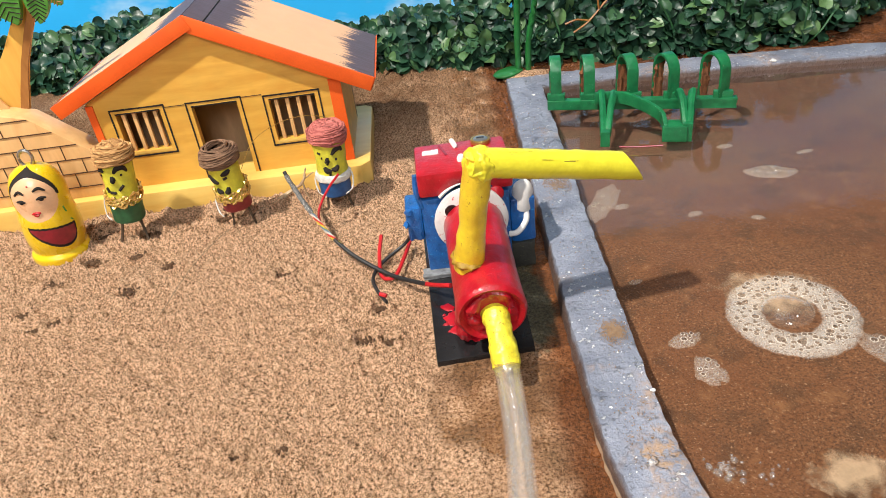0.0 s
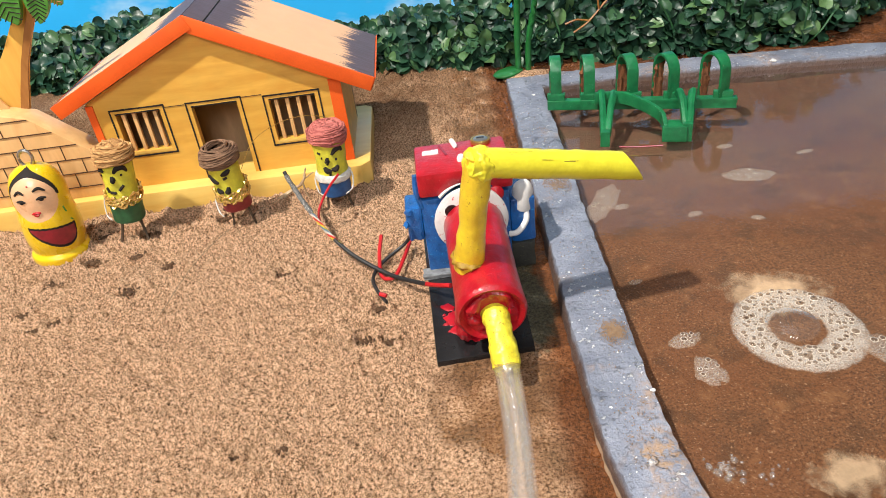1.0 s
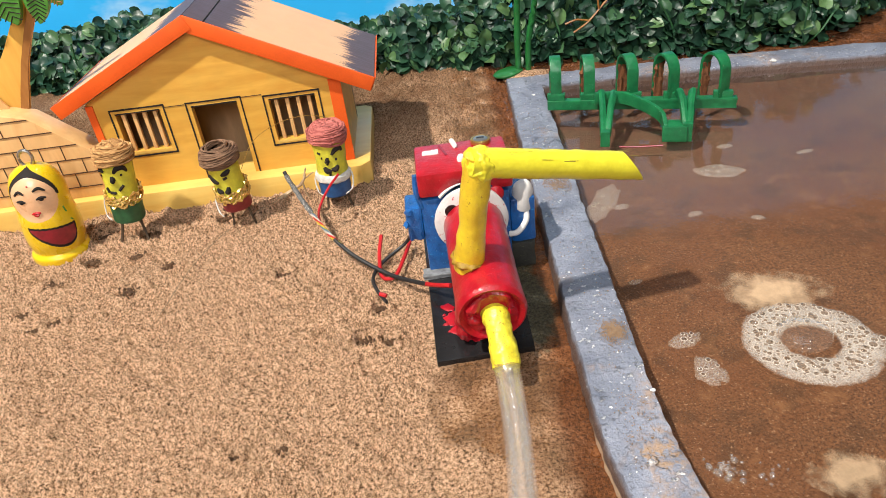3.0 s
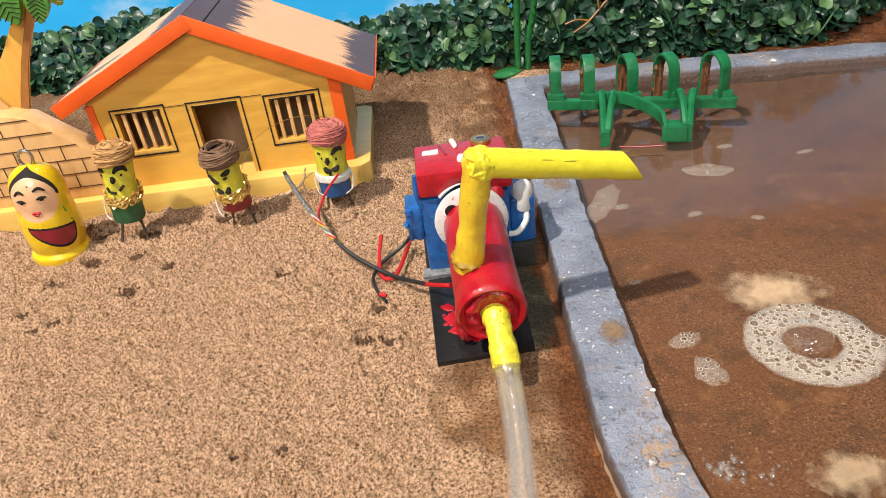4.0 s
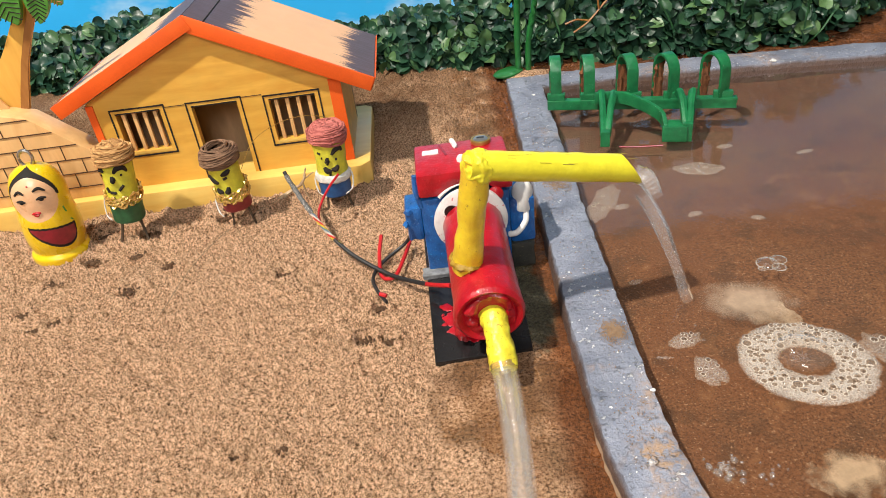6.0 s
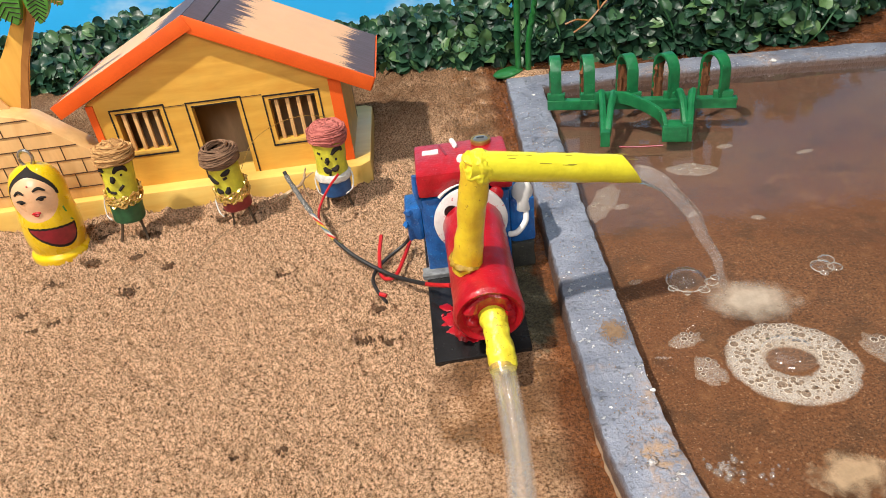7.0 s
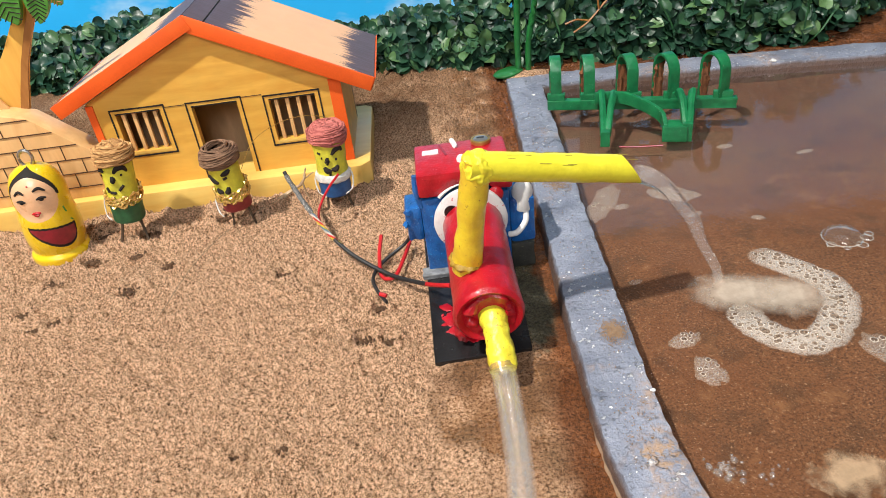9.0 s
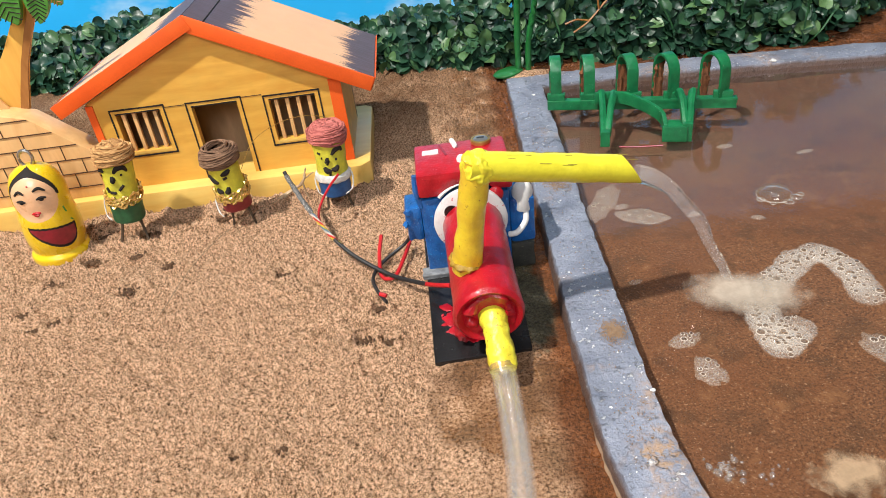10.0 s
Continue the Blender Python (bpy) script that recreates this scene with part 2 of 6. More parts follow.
def bed_material():
    n = Net("muddy_bed")
    big = n.noise(17, 4, 0.6)
    grain = n.noise(1000, 5, 0.85)
    mid = n.noise(120, 5, 0.65)
    speck = n.voronoi(640)
    col = n.mix(n.ramp(grain, (0.39, 0.0), (0.61, 1.0)), (0.068, 0.027, 0.011), (0.325, 0.158, 0.071))
    col = n.mix(n.ramp(big, (0.42, 0.0), (0.62, 0.5)), col, (0.19, 0.070, 0.024))
    col = n.mix(n.ramp(mid, (0.55, 0.0), (0.70, 0.5)), col, (0.38, 0.20, 0.09))
    col = n.mix(n.ramp(n.noise(70, 4), (0.36, 0.55), (0.46, 0.0)), col, (0.085, 0.045, 0.022))
    col = n.mix(n.ramp(speck, (0.05, 0.9), (0.16, 0.0)), col, (0.03, 0.012, 0.006))
    col = n.mix(n.ramp(n.noise(1150, 2, 0.6), (0.62, 0.0), (0.69, 0.7)), col, (0.55, 0.36, 0.22))
    # grey-purple reflection on the far water, painted into the bed's colour
    xyz = n.axes()
    far_in = n.maths("ADD", n.maths("MULTIPLY", n.maths("SUBTRACT", xyz[1], 0.235), 5.0), n.maths("MULTIPLY", n.maths("SUBTRACT", n.noise(22, 5, 0.65), 0.5), 1.3))
    far_in = n.ramp(far_in, (0.0, 0.0), (0.9, 0.62))
    col = n.mix(far_in, col, n.mix(n.ramp(grain, (0.36, 0.0), (0.64, 1.0)), (0.060, 0.030, 0.024), (0.19, 0.110, 0.090)))
    return n.finish(Base_Color=col, Roughness=0.9, Normal=n.bump(n.maths("ADD", grain, mid), 0.9, 0.001))


def kerb_material():
    n = Net("painted_plaster")
    a = n.noise(45, 4)
    b = n.noise(420, 4, 0.7)
    fine = n.noise(2200, 2)
    crack = n.maths("ABSOLUTE", n.maths("SUBTRACT", n.noise(1, 4, 0.6, n.stretch(30, 48, 20)), 0.5))
    col = n.mix(n.ramp(a, (0.3, 0.0), (0.7, 1.0)), (0.155, 0.172, 0.228), (0.335, 0.357, 0.44))
    col = n.mix(n.ramp(fine, (0.35, 0.4), (0.6, 0.0)), col, (0.09, 0.1, 0.125))
    hair = n.maths("MULTIPLY", n.ramp(crack, (0.0, 1.0), (0.007, 0.0)), n.ramp(n.noise(31, 3), (0.55, 0.0), (0.62, 0.6)))
    col = n.mix(hair, col, (0.05, 0.055, 0.07))
    # white plaster showing through small chips
    chips = n.maths("MAXIMUM", n.spots(640, 0.34, 0.0030)[0], n.ramp(n.noise(300, 5, 0.72), (0.61, 0.0), (0.64, 0.9)))
    pits = n.maths("MULTIPLY", n.spots(650, 0.45, 0.004)[0], 0.45)
    col = n.mix(pits, col, (0.05, 0.052, 0.065))
    col = n.mix(n.maths("MULTIPLY", chips, n.ramp(n.noise(60, 3), (0.38, 0.0), (0.52, 1.0))), col, (0.70, 0.70, 0.73))
    # loose sand on it
    dust = n.maths("MULTIPLY", n.ramp(n.noise(24, 3), (0.56, 0.0), (0.68, 1.0)), n.ramp(b, (0.42, 0.0), (0.6, 0.9)))
    col = n.mix(dust, col, (0.42, 0.26, 0.14))
    # bare cream plaster low on the near outer side
    xyz = n.axes()
    low = n.maths("MULTIPLY", n.ramp(n.maths("MULTIPLY", xyz[2], 100.0), (0.10, 1.0), (0.2, 0.0)), n.ramp(n.maths("ADD", n.maths("MULTIPLY", n.maths("SUBTRACT", 0.17, xyz[1]), 30.0), n.maths("SUBTRACT", n.noise(60, 3), 0.5)), (0.2, 0.0), (0.6, 0.85)))
    mire = n.maths("ADD", n.maths("MULTIPLY", xyz[2], 100.0), n.maths("MULTIPLY", n.maths("SUBTRACT", n.noise(120, 4), 0.5), 0.3))
    col = n.mix(n.ramp(mire, (0.56, 0.88), (0.76, 0.0)), col, n.mix(b, (0.05, 0.028, 0.018), (0.16, 0.085, 0.05)))
    col = n.mix(low, col, (0.58, 0.42, 0.28))
    h = n.maths("ADD", n.maths("ADD", n.maths("MULTIPLY", b, 0.6), chips), n.maths("MULTIPLY", hair, -1.0))
    return n.finish(Base_Color=col, Roughness=n.maths("ADD", n.maths("MULTIPLY", b, 0.3), 0.32), Normal=n.bump(h, 1.0, 0.0020))


def water_material():
    n = Net("pond_water")
    ripple = n.noise(55, 3, 0.5)
    small = n.noise(260, 2, 0.5)
    normal = n.bump(n.maths("ADD", ripple, n.maths("MULTIPLY", small, 0.15)), 0.16, 0.0009)
    clear = n.node("ShaderNodeBsdfTransparent", Color=(0.86, 0.785, 0.725))
    gloss = n.node("ShaderNodeBsdfGlossy", Color=(1, 1, 1), Roughness=0.07, Normal=normal)
    silt = n.node("ShaderNodeBsdfDiffuse", Color=n.mix(n.noise(14, 4), (0.15, 0.095, 0.08), (0.22, 0.145, 0.12)))
    murk = n.node("ShaderNodeMixShader", Fac=n.ramp(n.noise(11, 4, 0.6), (0.4, 0.01), (0.7, 0.11)))
    n.tree.links.new(clear.outputs[0], murk.inputs[1])
    n.tree.links.new(silt.outputs[0], murk.inputs[2])
    fres = n.node("ShaderNodeFresnel", IOR=1.30, Normal=normal)
    both = n.node("ShaderNodeMixShader", Fac=n.maths("MULTIPLY", fres.outputs[0], 1.0, True))
    n.tree.links.new(murk.outputs[0], both.inputs[1])
    n.tree.links.new(gloss.outputs[0], both.inputs[2])
    n.tree.links.new(both.outputs[0], n.out.inputs["Surface"])
    return n.mat


def clear_material(name, tint, rough=0.03, ior=1.4, boost=1.3, haze=0.0, haze_colour=(0.8, 0.8, 0.8), bump=0.0, scale=200.0, along=(1, 1, 1), most=1.0):
    """Thin clear water or plastic: see-through with a real sheen."""
    n = Net(name)
    vec = n.stretch(*along)
    normal = n.bump(n.noise(scale, 3, 0.6, vec), bump, 0.001)
    clear = n.node("ShaderNodeBsdfTransparent", Color=tint)
    gloss = n.node("ShaderNodeBsdfGlossy", Color=(1, 1, 1), Roughness=rough, Normal=normal)
    milk = n.node("ShaderNodeBsdfDiffuse", Color=haze_colour)
    inner = n.node("ShaderNodeMixShader", Fac=n.maths("MULTIPLY", n.noise(scale * 1.3, 3, 0.6, vec), haze * 2, True))
    n.tree.links.new(clear.outputs[0], inner.inputs[1])
    n.tree.links.new(milk.outputs[0], inner.inputs[2])
    fres = n.node("ShaderNodeFresnel", IOR=ior, Normal=normal)
    both = n.node("ShaderNodeMixShader", Fac=n.maths("MINIMUM", n.maths("MULTIPLY", fres.outputs[0], boost, True), most))
    n.tree.links.new(inner.outputs[0], both.inputs[1])
    n.tree.links.new(gloss.outputs[0], both.inputs[2])
    n.tree.links.new(both.outputs[0], n.out.inputs["Surface"])
    return n.mat


def froth_material(name, colour, dense, reach, squash, rag=0.8):
    """Froth or silt that thins out towards its rim."""
    n = Net(name)
    xyz = n.axes()
    r = n.maths("SQRT", n.maths("ADD", n.maths("POWER", xyz[0], 2.0), n.maths("POWER", n.maths("MULTIPLY", n.maths("ADD", xyz[1], n.maths("MULTIPLY", xyz[0], 0.15)), squash), 2.0)))
    r = n.maths("ADD", n.maths("DIVIDE", r, reach), n.maths("MULTIPLY", n.maths("SUBTRACT", n.noise(110, 4), 0.5), rag))
    alpha = n.maths("MULTIPLY", n.ramp(r, (0.3, 1.0), (0.85, 0.0)), dense)
    col = n.mix(n.ramp(n.noise(320, 4, 0.7), (0.3, 0.0), (0.7, 1.0)), tuple(v * 0.75 for v in colour), colour)
    return n.finish(Base_Color=col, Roughness=0.6, Alpha=alpha, Normal=n.bump(n.noise(500, 3), 0.3, 0.0006))


def foam_material(name, dense, reach):
    """Creamy bubble film: round clear pores of many sizes, thinning out at the rim."""
    n = Net(name)
    xyz = n.axes()
    r = n.maths("SQRT", n.maths("ADD", n.maths("POWER", xyz[0], 2.0), n.maths("POWER", xyz[1], 2.0)))
    r = n.maths("ADD", n.maths("DIVIDE", r, reach), n.maths("MULTIPLY", n.maths("SUBTRACT", n.noise(620, 3), 0.5), 0.22))
    wall = n.ramp(n.voronoi(1150, "DISTANCE_TO_EDGE"), (0.03, 1.0), (0.20, 0.0))
    film = n.ramp(n.voronoi(2700, "DISTANCE_TO_EDGE"), (0.03, 1.0), (0.22, 0.0))
    cells = n.maths("MAXIMUM", wall, n.maths("MULTIPLY", film, 0.7))
    milk = n.ramp(n.noise(260, 4), (0.38, 0.0), (0.62, 1.0))
    cells = n.maths("MAXIMUM", cells, n.maths("MULTIPLY", milk, 0.6))
    col = n.mix(cells, (0.27, 0.21, 0.16), (0.54, 0.485, 0.425))
    alpha = n.maths("ADD", n.maths("MULTIPLY", cells, 0.55), 0.16)
    alpha = n.maths("MULTIPLY", n.maths("MULTIPLY", alpha, n.ramp(r, (0.84, 1.0), (0.96, 0.0))), dense)
    return n.finish(Base_Color=col, Roughness=0.25, Normal=n.bump(cells, 0.5, 0.0003), Alpha=alpha)


def leaf_material():
    n = Net("plastic_leaf")
    info = n.tree.nodes.new("ShaderNodeObjectInfo").outputs["Random"]
    isle = n.tree.nodes.new("ShaderNodeNewGeometry").outputs["Random Per Island"]
    pick = n.maths("FRACT", n.maths("ADD", info, isle))
    col = n.ramp(pick, (0.0, (0.008, 0.030, 0.019)), (0.45, (0.019, 0.064, 0.034)), (0.8, (0.040, 0.112, 0.050)), (1.0, (0.13, 0.24, 0.08)))
    col = n.mix(n.maths("MULTIPLY", n.noise(160, 3), 0.6), col, (0.012, 0.04, 0.022))
    return n.finish(Base_Color=col, Roughness=0.40, Normal=n.bump(n.noise(500, 2), 0.25, 0.0004), Specular_IOR_Level=0.5)


def roof_material():
    """Peach board with streaky purple-black bands at ridge and eave; local x runs down the slope."""
    n = Net("painted_roof")
    xyz = n.axes()
    streak = n.noise(1, 3, 0.6, n.stretch(55, 1100, 1))
    wave = n.noise(1, 2, 0.5, n.stretch(5, 170, 1))
    off = n.maths("ADD", n.maths("MULTIPLY", n.maths("SUBTRACT", streak, 0.5), 0.024), n.maths("MULTIPLY", n.maths("SUBTRACT", wave, 0.5), 0.03))
    u = n.maths("ADD", xyz[0], off)
    low = n.ramp(n.maths("MULTIPLY", n.maths("SUBTRACT", u, 0.0800), 110), (0.0, 0.0), (0.3, 1.0))
    high = n.ramp(n.maths("MULTIPLY", n.maths("SUBTRACT", 0.026, u), 110), (0.0, 0.0), (0.3, 1.0))
    band = n.maths("MAXIMUM", low, high)
    peach = n.mix(n.noise(60, 4), (0.78, 0.45, 0.24), (0.66, 0.36, 0.19))
    purple = n.mix(n.ramp(n.noise(1, 4, 0.7, n.stretch(60, 700, 1)), (0.35, 0.0), (0.7, 1.0)), (0.02, 0.014, 0.026), (0.075, 0.05, 0.085))
    col = n.mix(n.maths("MULTIPLY", band, 0.93), peach, purple)
    return n.finish(Base_Color=col, Roughness=0.5, Normal=n.bump(n.noise(900, 3), 0.15, 0.0003))


def sky_material():
    n = Net("painted_sky")
    cloud = n.ramp(n.noise(7, 5, 0.6, n.stretch(1, 1, 2.2)), (0.48, 0.0), (0.66, 1.0))
    col = n.mix(cloud, (0.02, 0.44, 0.92), (0.66, 0.82, 0.94))
    col = n.mix(n.maths("MULTIPLY", n.noise(60, 3), 0.3), col, (0.03, 0.3, 0.62))
    return n.finish(Base_Color=col, Roughness=0.55)


def fibre_material(name, c, dark):
    """Wound jute thread."""
    n = Net(name)
    g = n.noise(1, 3, 0.7, n.stretch(260, 260, 1700))
    f = n.noise(2600, 2)
    col = n.mix(n.ramp(g, (0.35, 0.0), (0.62, 1.0)), dark, c)
    col = n.mix(n.maths("MULTIPLY", f, 0.3), col, dark)
    return n.finish(Base_Color=col, Roughness=0.85, Normal=n.bump(g, 0.9, 0.0008))


SAND, BED, KERB, WATER = sand_material(), bed_material(), kerb_material(), water_material()
FOAM, THINFOAM, LEAF, ROOF, SKY = foam_material("foam", 0.72, 0.0076), foam_material("thin_foam", 0.66, 0.03), leaf_material(), roof_material(), sky_material()
RED = paint("red_enamel", (0.50, 0.005, 0.018), (0.29, 0.003, 0.009), 0.33, 170, 1000, 0.75, 0.001, chips=(0.2, 0.004, 0.01), chip=0.64, coat=0.25, flecks=(0.75, 0.42, 0.42))
BLUE = paint("blue_enamel", (0.008, 0.13, 0.44), (0.005, 0.052, 0.20), 0.32, 210, 1100, 0.9, 0.0011, chips=(0.03, 0.28, 0.62), chip=0.62, coat=0.35, flecks=(0.5, 0.66, 0.8))
WHITE = paint("white_paint", (0.80, 0.79, 0.77), (0.66, 0.64, 0.62), 0.45, 160, 1500, 0.3, 0.0004)
DISC = paint("white_spattered", (0.78, 0.76, 0.75), (0.62, 0.58, 0.57), 0.45, 160, 1500, 0.3, 0.0004, chips=(0.5, 0.03, 0.05), chip=0.60)
BLACK = paint("black_lacquer", (0.018, 0.017, 0.018), (0.008, 0.008, 0.009), 0.25, 90, 1100, 0.3, 0.0005, chips=(0.16, 0.13, 0.11), chip=0.73)
LEMON = paint("lemon_enamel", (0.84, 0.76, 0.045), (0.72, 0.62, 0.03), 0.34, 130, 600, 0.45, 0.0008, chips=(0.45, 0.33, 0.03), chip=0.72)
YELLOW = paint("yellow_enamel", (0.80, 0.60, 0.03), (0.62, 0.38, 0.02), 0.34, 130, 700, 0.6, 0.001, chips=(0.30, 0.16, 0.02), chip=0.64, coat=0.2)
GREEN = paint("green_enamel", (0.012, 0.19, 0.065), (0.006, 0.1, 0.035), 0.34, 170, 900, 0.5, 0.001, chips=(0.01, 0.09, 0.03), chip=0.66, flecks=(0.35, 0.58, 0.42))
RUST = paint("rusty_mud", (0.27, 0.1, 0.035), (0.1, 0.035, 0.015), 0.8, 260, 1900, 0.9, 0.001, chips=(0.5, 0.38, 0.2), chip=0.66)
ORANGE = paint("orange_paint", (0.88, 0.12, 0.006), (0.76, 0.09, 0.005), 0.6, 60, 1200, 0.12, 0.0003, chips=(0.85, 0.45, 0.3), chip=0.8)
WALLWOOD = wood("yellow_wood", (0.80, 0.46, 0.085), (0.66, 0.33, 0.05), (0.25, 1, 1.4), 0.38, 120)
BASEWOOD = wood("pale_yellow_wood", (0.84, 0.58, 0.16), (0.74, 0.45, 0.1), (0.2, 1, 1.6), 0.36, 120)
PALEWOOD = wood("pale_wood", (0.80, 0.50, 0.22), (0.66, 0.36, 0.14), (1, 1, 0.2), 0.4, 150)
EDGEWOOD = wood("brown_wood", (0.40, 0.17, 0.04), (0.26, 0.10, 0.02), (1, 1, 0.2), 0.45, 150)
TRUNKWOOD = wood("golden_wood", (0.82, 0.47, 0.10), (0.70, 0.36, 0.06), (1, 1, 0.2), 0.4, 150)
# darker brown than the outer walls, for the walls behind the openings
INWOOD = wood("inner_brown_wood", (0.33, 0.2, 0.11), (0.2, 0.12, 0.06), (1, 1, 0.3), 0.6, 100)
INK = paint("black_marker", (0.014, 0.009, 0.006), (0.008, 0.005, 0.004), 0.85, 300, 2000, 0.05)
BROWNINK = paint("brown_marker", (0.10, 0.045, 0.015), (0.05, 0.02, 0.008), 0.8, 300, 2000, 0.05)
STEEL = paint("dull_steel", (0.55, 0.54, 0.52), (0.35, 0.33, 0.31), 0.3, 200, 1500, 0.3, 0.0003, metal=0.9)
BRASS = paint("brass", (0.66, 0.45, 0.14), (0.4, 0.24, 0.06), 0.3, 200, 1500, 0.3, 0.0003, metal=0.8)
HOSE = clear_material("clear_hose", (0.985, 0.975, 0.96), 0.16, 1.5, 1.0, 0.05, (0.96, 0.93, 0.88), 0.10, 520, (1, 0.04, 1), 0.5)
STREAM = clear_material("falling_water", (0.97, 0.955, 0.94), 0.12, 1.17, 1.3, 0.10, (0.88, 0.86, 0.85), 0.12, 1.0, (420, 420, 40))
BUBBLE = clear_material("bubble_film", (0.93, 0.9, 0.86), 0.06, 1.38, 1.8, 0.04, (0.8, 0.76, 0.7), 0.05, 200)
PORE = clear_material("foam_bubble", (0.54, 0.46, 0.40), 0.035, 1.4, 1.5, 0.03, (0.6, 0.5, 0.4), 0.0, 300)
FOAMRIM = paint("foam_rim", (0.60, 0.54, 0.47), (0.50, 0.44, 0.37), 0.3, 900, 2500, 0.1, 0.0002)
RIMFILM = clear_material("rim_film", (0.92, 0.88, 0.83), 0.12, 1.4, 1.4, 0.34, (0.80, 0.75, 0.69), 0.05, 200)
PEARL = clear_material("pearly_bubble", (0.93, 0.9, 0.86), 0.12, 1.5, 3.0, 0.08, (0.9, 0.86, 0.8), 0.05, 200)
FROTH = froth_material("splash_froth", (0.56, 0.46, 0.36), 0.72, 0.0225, 1.4)
WIDESILT = froth_material("wide_silt_cloud", (0.70, 0.55, 0.38), 0.85, 0.0245, 1.45, 1.3)
SILT = froth_material("silt_cloud", (0.60, 0.47, 0.32), 0.70, 0.0165, 1.5, 1.9)

# ---- room and table ----
PLASTER = paint("room_plaster", (0.28, 0.265, 0.27), (0.25, 0.235, 0.24), 0.8, 3, 60, 0.1, 0.002)
FLOORING = paint("room_floor", (0.32, 0.26, 0.2), (0.25, 0.2, 0.15), 0.5, 4, 80, 0.1, 0.002)
TABLETOP = wood("table_board", (0.36, 0.22, 0.12), (0.25, 0.14, 0.07), (0.2, 1, 1), 0.5, 60)
for name, lo, hi in (("wall_north", (-2.1, 2.0, -0.76), (2.1, 2.1, 1.7)), ("wall_south", (-2.1, -2.1, -0.76), (2.1, -2.0, 1.7)),
                     ("wall_west", (-2.1, -2.0, -0.76), (-2.0, 2.0, 1.7)), ("wall_east", (2.0, -2.0, -0.76), (2.1, 2.0, 1.7))):
    tagged(part(name, box(lo, hi), PLASTER, None), "plain off-white plastered room wall", "wall", kind="structure")
tagged(part("ceiling", box((-2.1, -2.1, 1.7), (2.1, 2.1, 1.78)), PLASTER, None), "plain white ceiling of the room", "ceiling", kind="structure")
tagged(part("floor", box((-2.1, -2.1, -0.82), (2.1, 2.1, -0.76)), FLOORING, None), "plain brown floor of the room", "floor", kind="structure")
table = thing("table", (0, 0.27, -0.76), "brown wooden table carrying the model village", "table")
part("tabletop", box((-0.75, -0.22, -0.07), (0.75, 0.78, -0.035)), TABLETOP, table, bevel=0.003)
for x in (-0.7, 0.7):
    for y in (-0.17, 0.73):
        part("leg", box((x - 0.03, y - 0.03, -0.76), (x + 0.03, y + 0.03, -0.07)), TABLETOP, table)

# ---- ground ----
DENTS = [(-0.1467, 0.2757, 0.0040), (-0.1877, 0.2889, 0.0032), (-0.1747, 0.3068, 0.0032), (-0.1930, 0.2664, 0.0028), (-0.1739, 0.2572, 0.0032), (-0.1328, 0.2935, 0.0032), (-0.0345, 0.2166, 0.0032), (-0.1518, 0.3065, 0.0024), (-0.0255, 0.2151, 0.0024), (-0.0289, 0.2373, 0.0024), (-0.1756, 0.3313, 0.0040), (-0.1500, 0.3260, 0.0040), (-0.1127, 0.3340, 0.0032), (-0.0944, 0.3341, 0.0032), (-0.0576, 0.3292, 0.0032), (-0.0622, 0.1663, 0.0015), (-0.0773, 0.1652, 0.0015), (-0.1845, 0.3223, 0.0024), (-0.1823, 0.2530, 0.0024), (-0.0735, 0.2714, 0.0024)]


def in_pond(x, y, grow=0.0):
    return x > 0.056 - grow and 0.078 - grow < y < 0.447 + grow - 0.14 * max(0, x - 0.2)


def sand_height(x, y):
    p = Vector((x, y, 0))
    z = 0.0022 * noise.noise(p * 18) + 0.0022 * noise.noise(p * 60) + 0.0020 * noise.noise(p * 170) + 0.0006 * noise.noise(p * 420) + 0.0034 * abs(noise.noise(p * 650)) + 0.0019 * noise.noise(p * 1000)
    for dx, dy, r in DENTS:
        d = math.hypot(x - dx, y - dy) / (r * 1.25)
        if d < 2.6:
            z += 0.0034 * (-0.8 * math.exp(-d * d * 0.9) + 0.6 * math.exp(-((d - 1.5) ** 2) * 4)) * (1 + 1.5 * noise.noise(p * 260))
            z -= 0.0068 * math.exp(-((d * 1.05) ** 4)) * (0.7 + 0.9 * noise.noise(p * 300))
    if -0.012 < x < 0.05 and y < 0.3:
        z *= 0.5 - 0.25 * min(1.0, (x + 0.012) / 0.03)
        z -= 0.0022 * min(1.0, max(0.0, (x - 0.026) / 0.014))
    soak = ((x - 0.016) / 0.03) ** 2 + ((y - 0.176) / 0.03) ** 2
    if soak < 1.3:
        z *= 0.35 + 0.65 * max(0.0, (soak - 0.7) / 0.6)
    if y > 0.4:
        z += 0.004 * min(1, (y - 0.4) / 0.1)
    return -0.03 if in_pond(x, y) else z


def spaced(lo, a, b, hi, fine, coarse):
    left = list(np.arange(lo, a, coarse))
    mid = list(np.arange(a, b, fine))
    return left + mid + list(np.arange(b, hi + coarse, coarse))


def sheet(xs, ys, height):
    verts = [(x, y, height(x, y)) for y in ys for x in xs]
    n = len(xs)
    faces = [(j * n + i, j * n + i + 1, (j + 1) * n + i + 1, (j + 1) * n + i) for j in range(len(ys) - 1) for i in range(n - 1)]
    me = bpy.data.meshes.new("sheet")
    me.from_pydata(verts, [], faces)
    me.shade_smooth()
    return me


ground = new("ground", sheet(spaced(-0.72, -0.27, 0.06, 0.72, 0.00065, 0.02), spaced(-0.2, 0.11, 0.535, 0.76, 0.00068, 0.02), sand_height))
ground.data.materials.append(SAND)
tagged(ground, "coarse light-brown sand with small pits, damp beside the kerb", "sand", kind="structure")


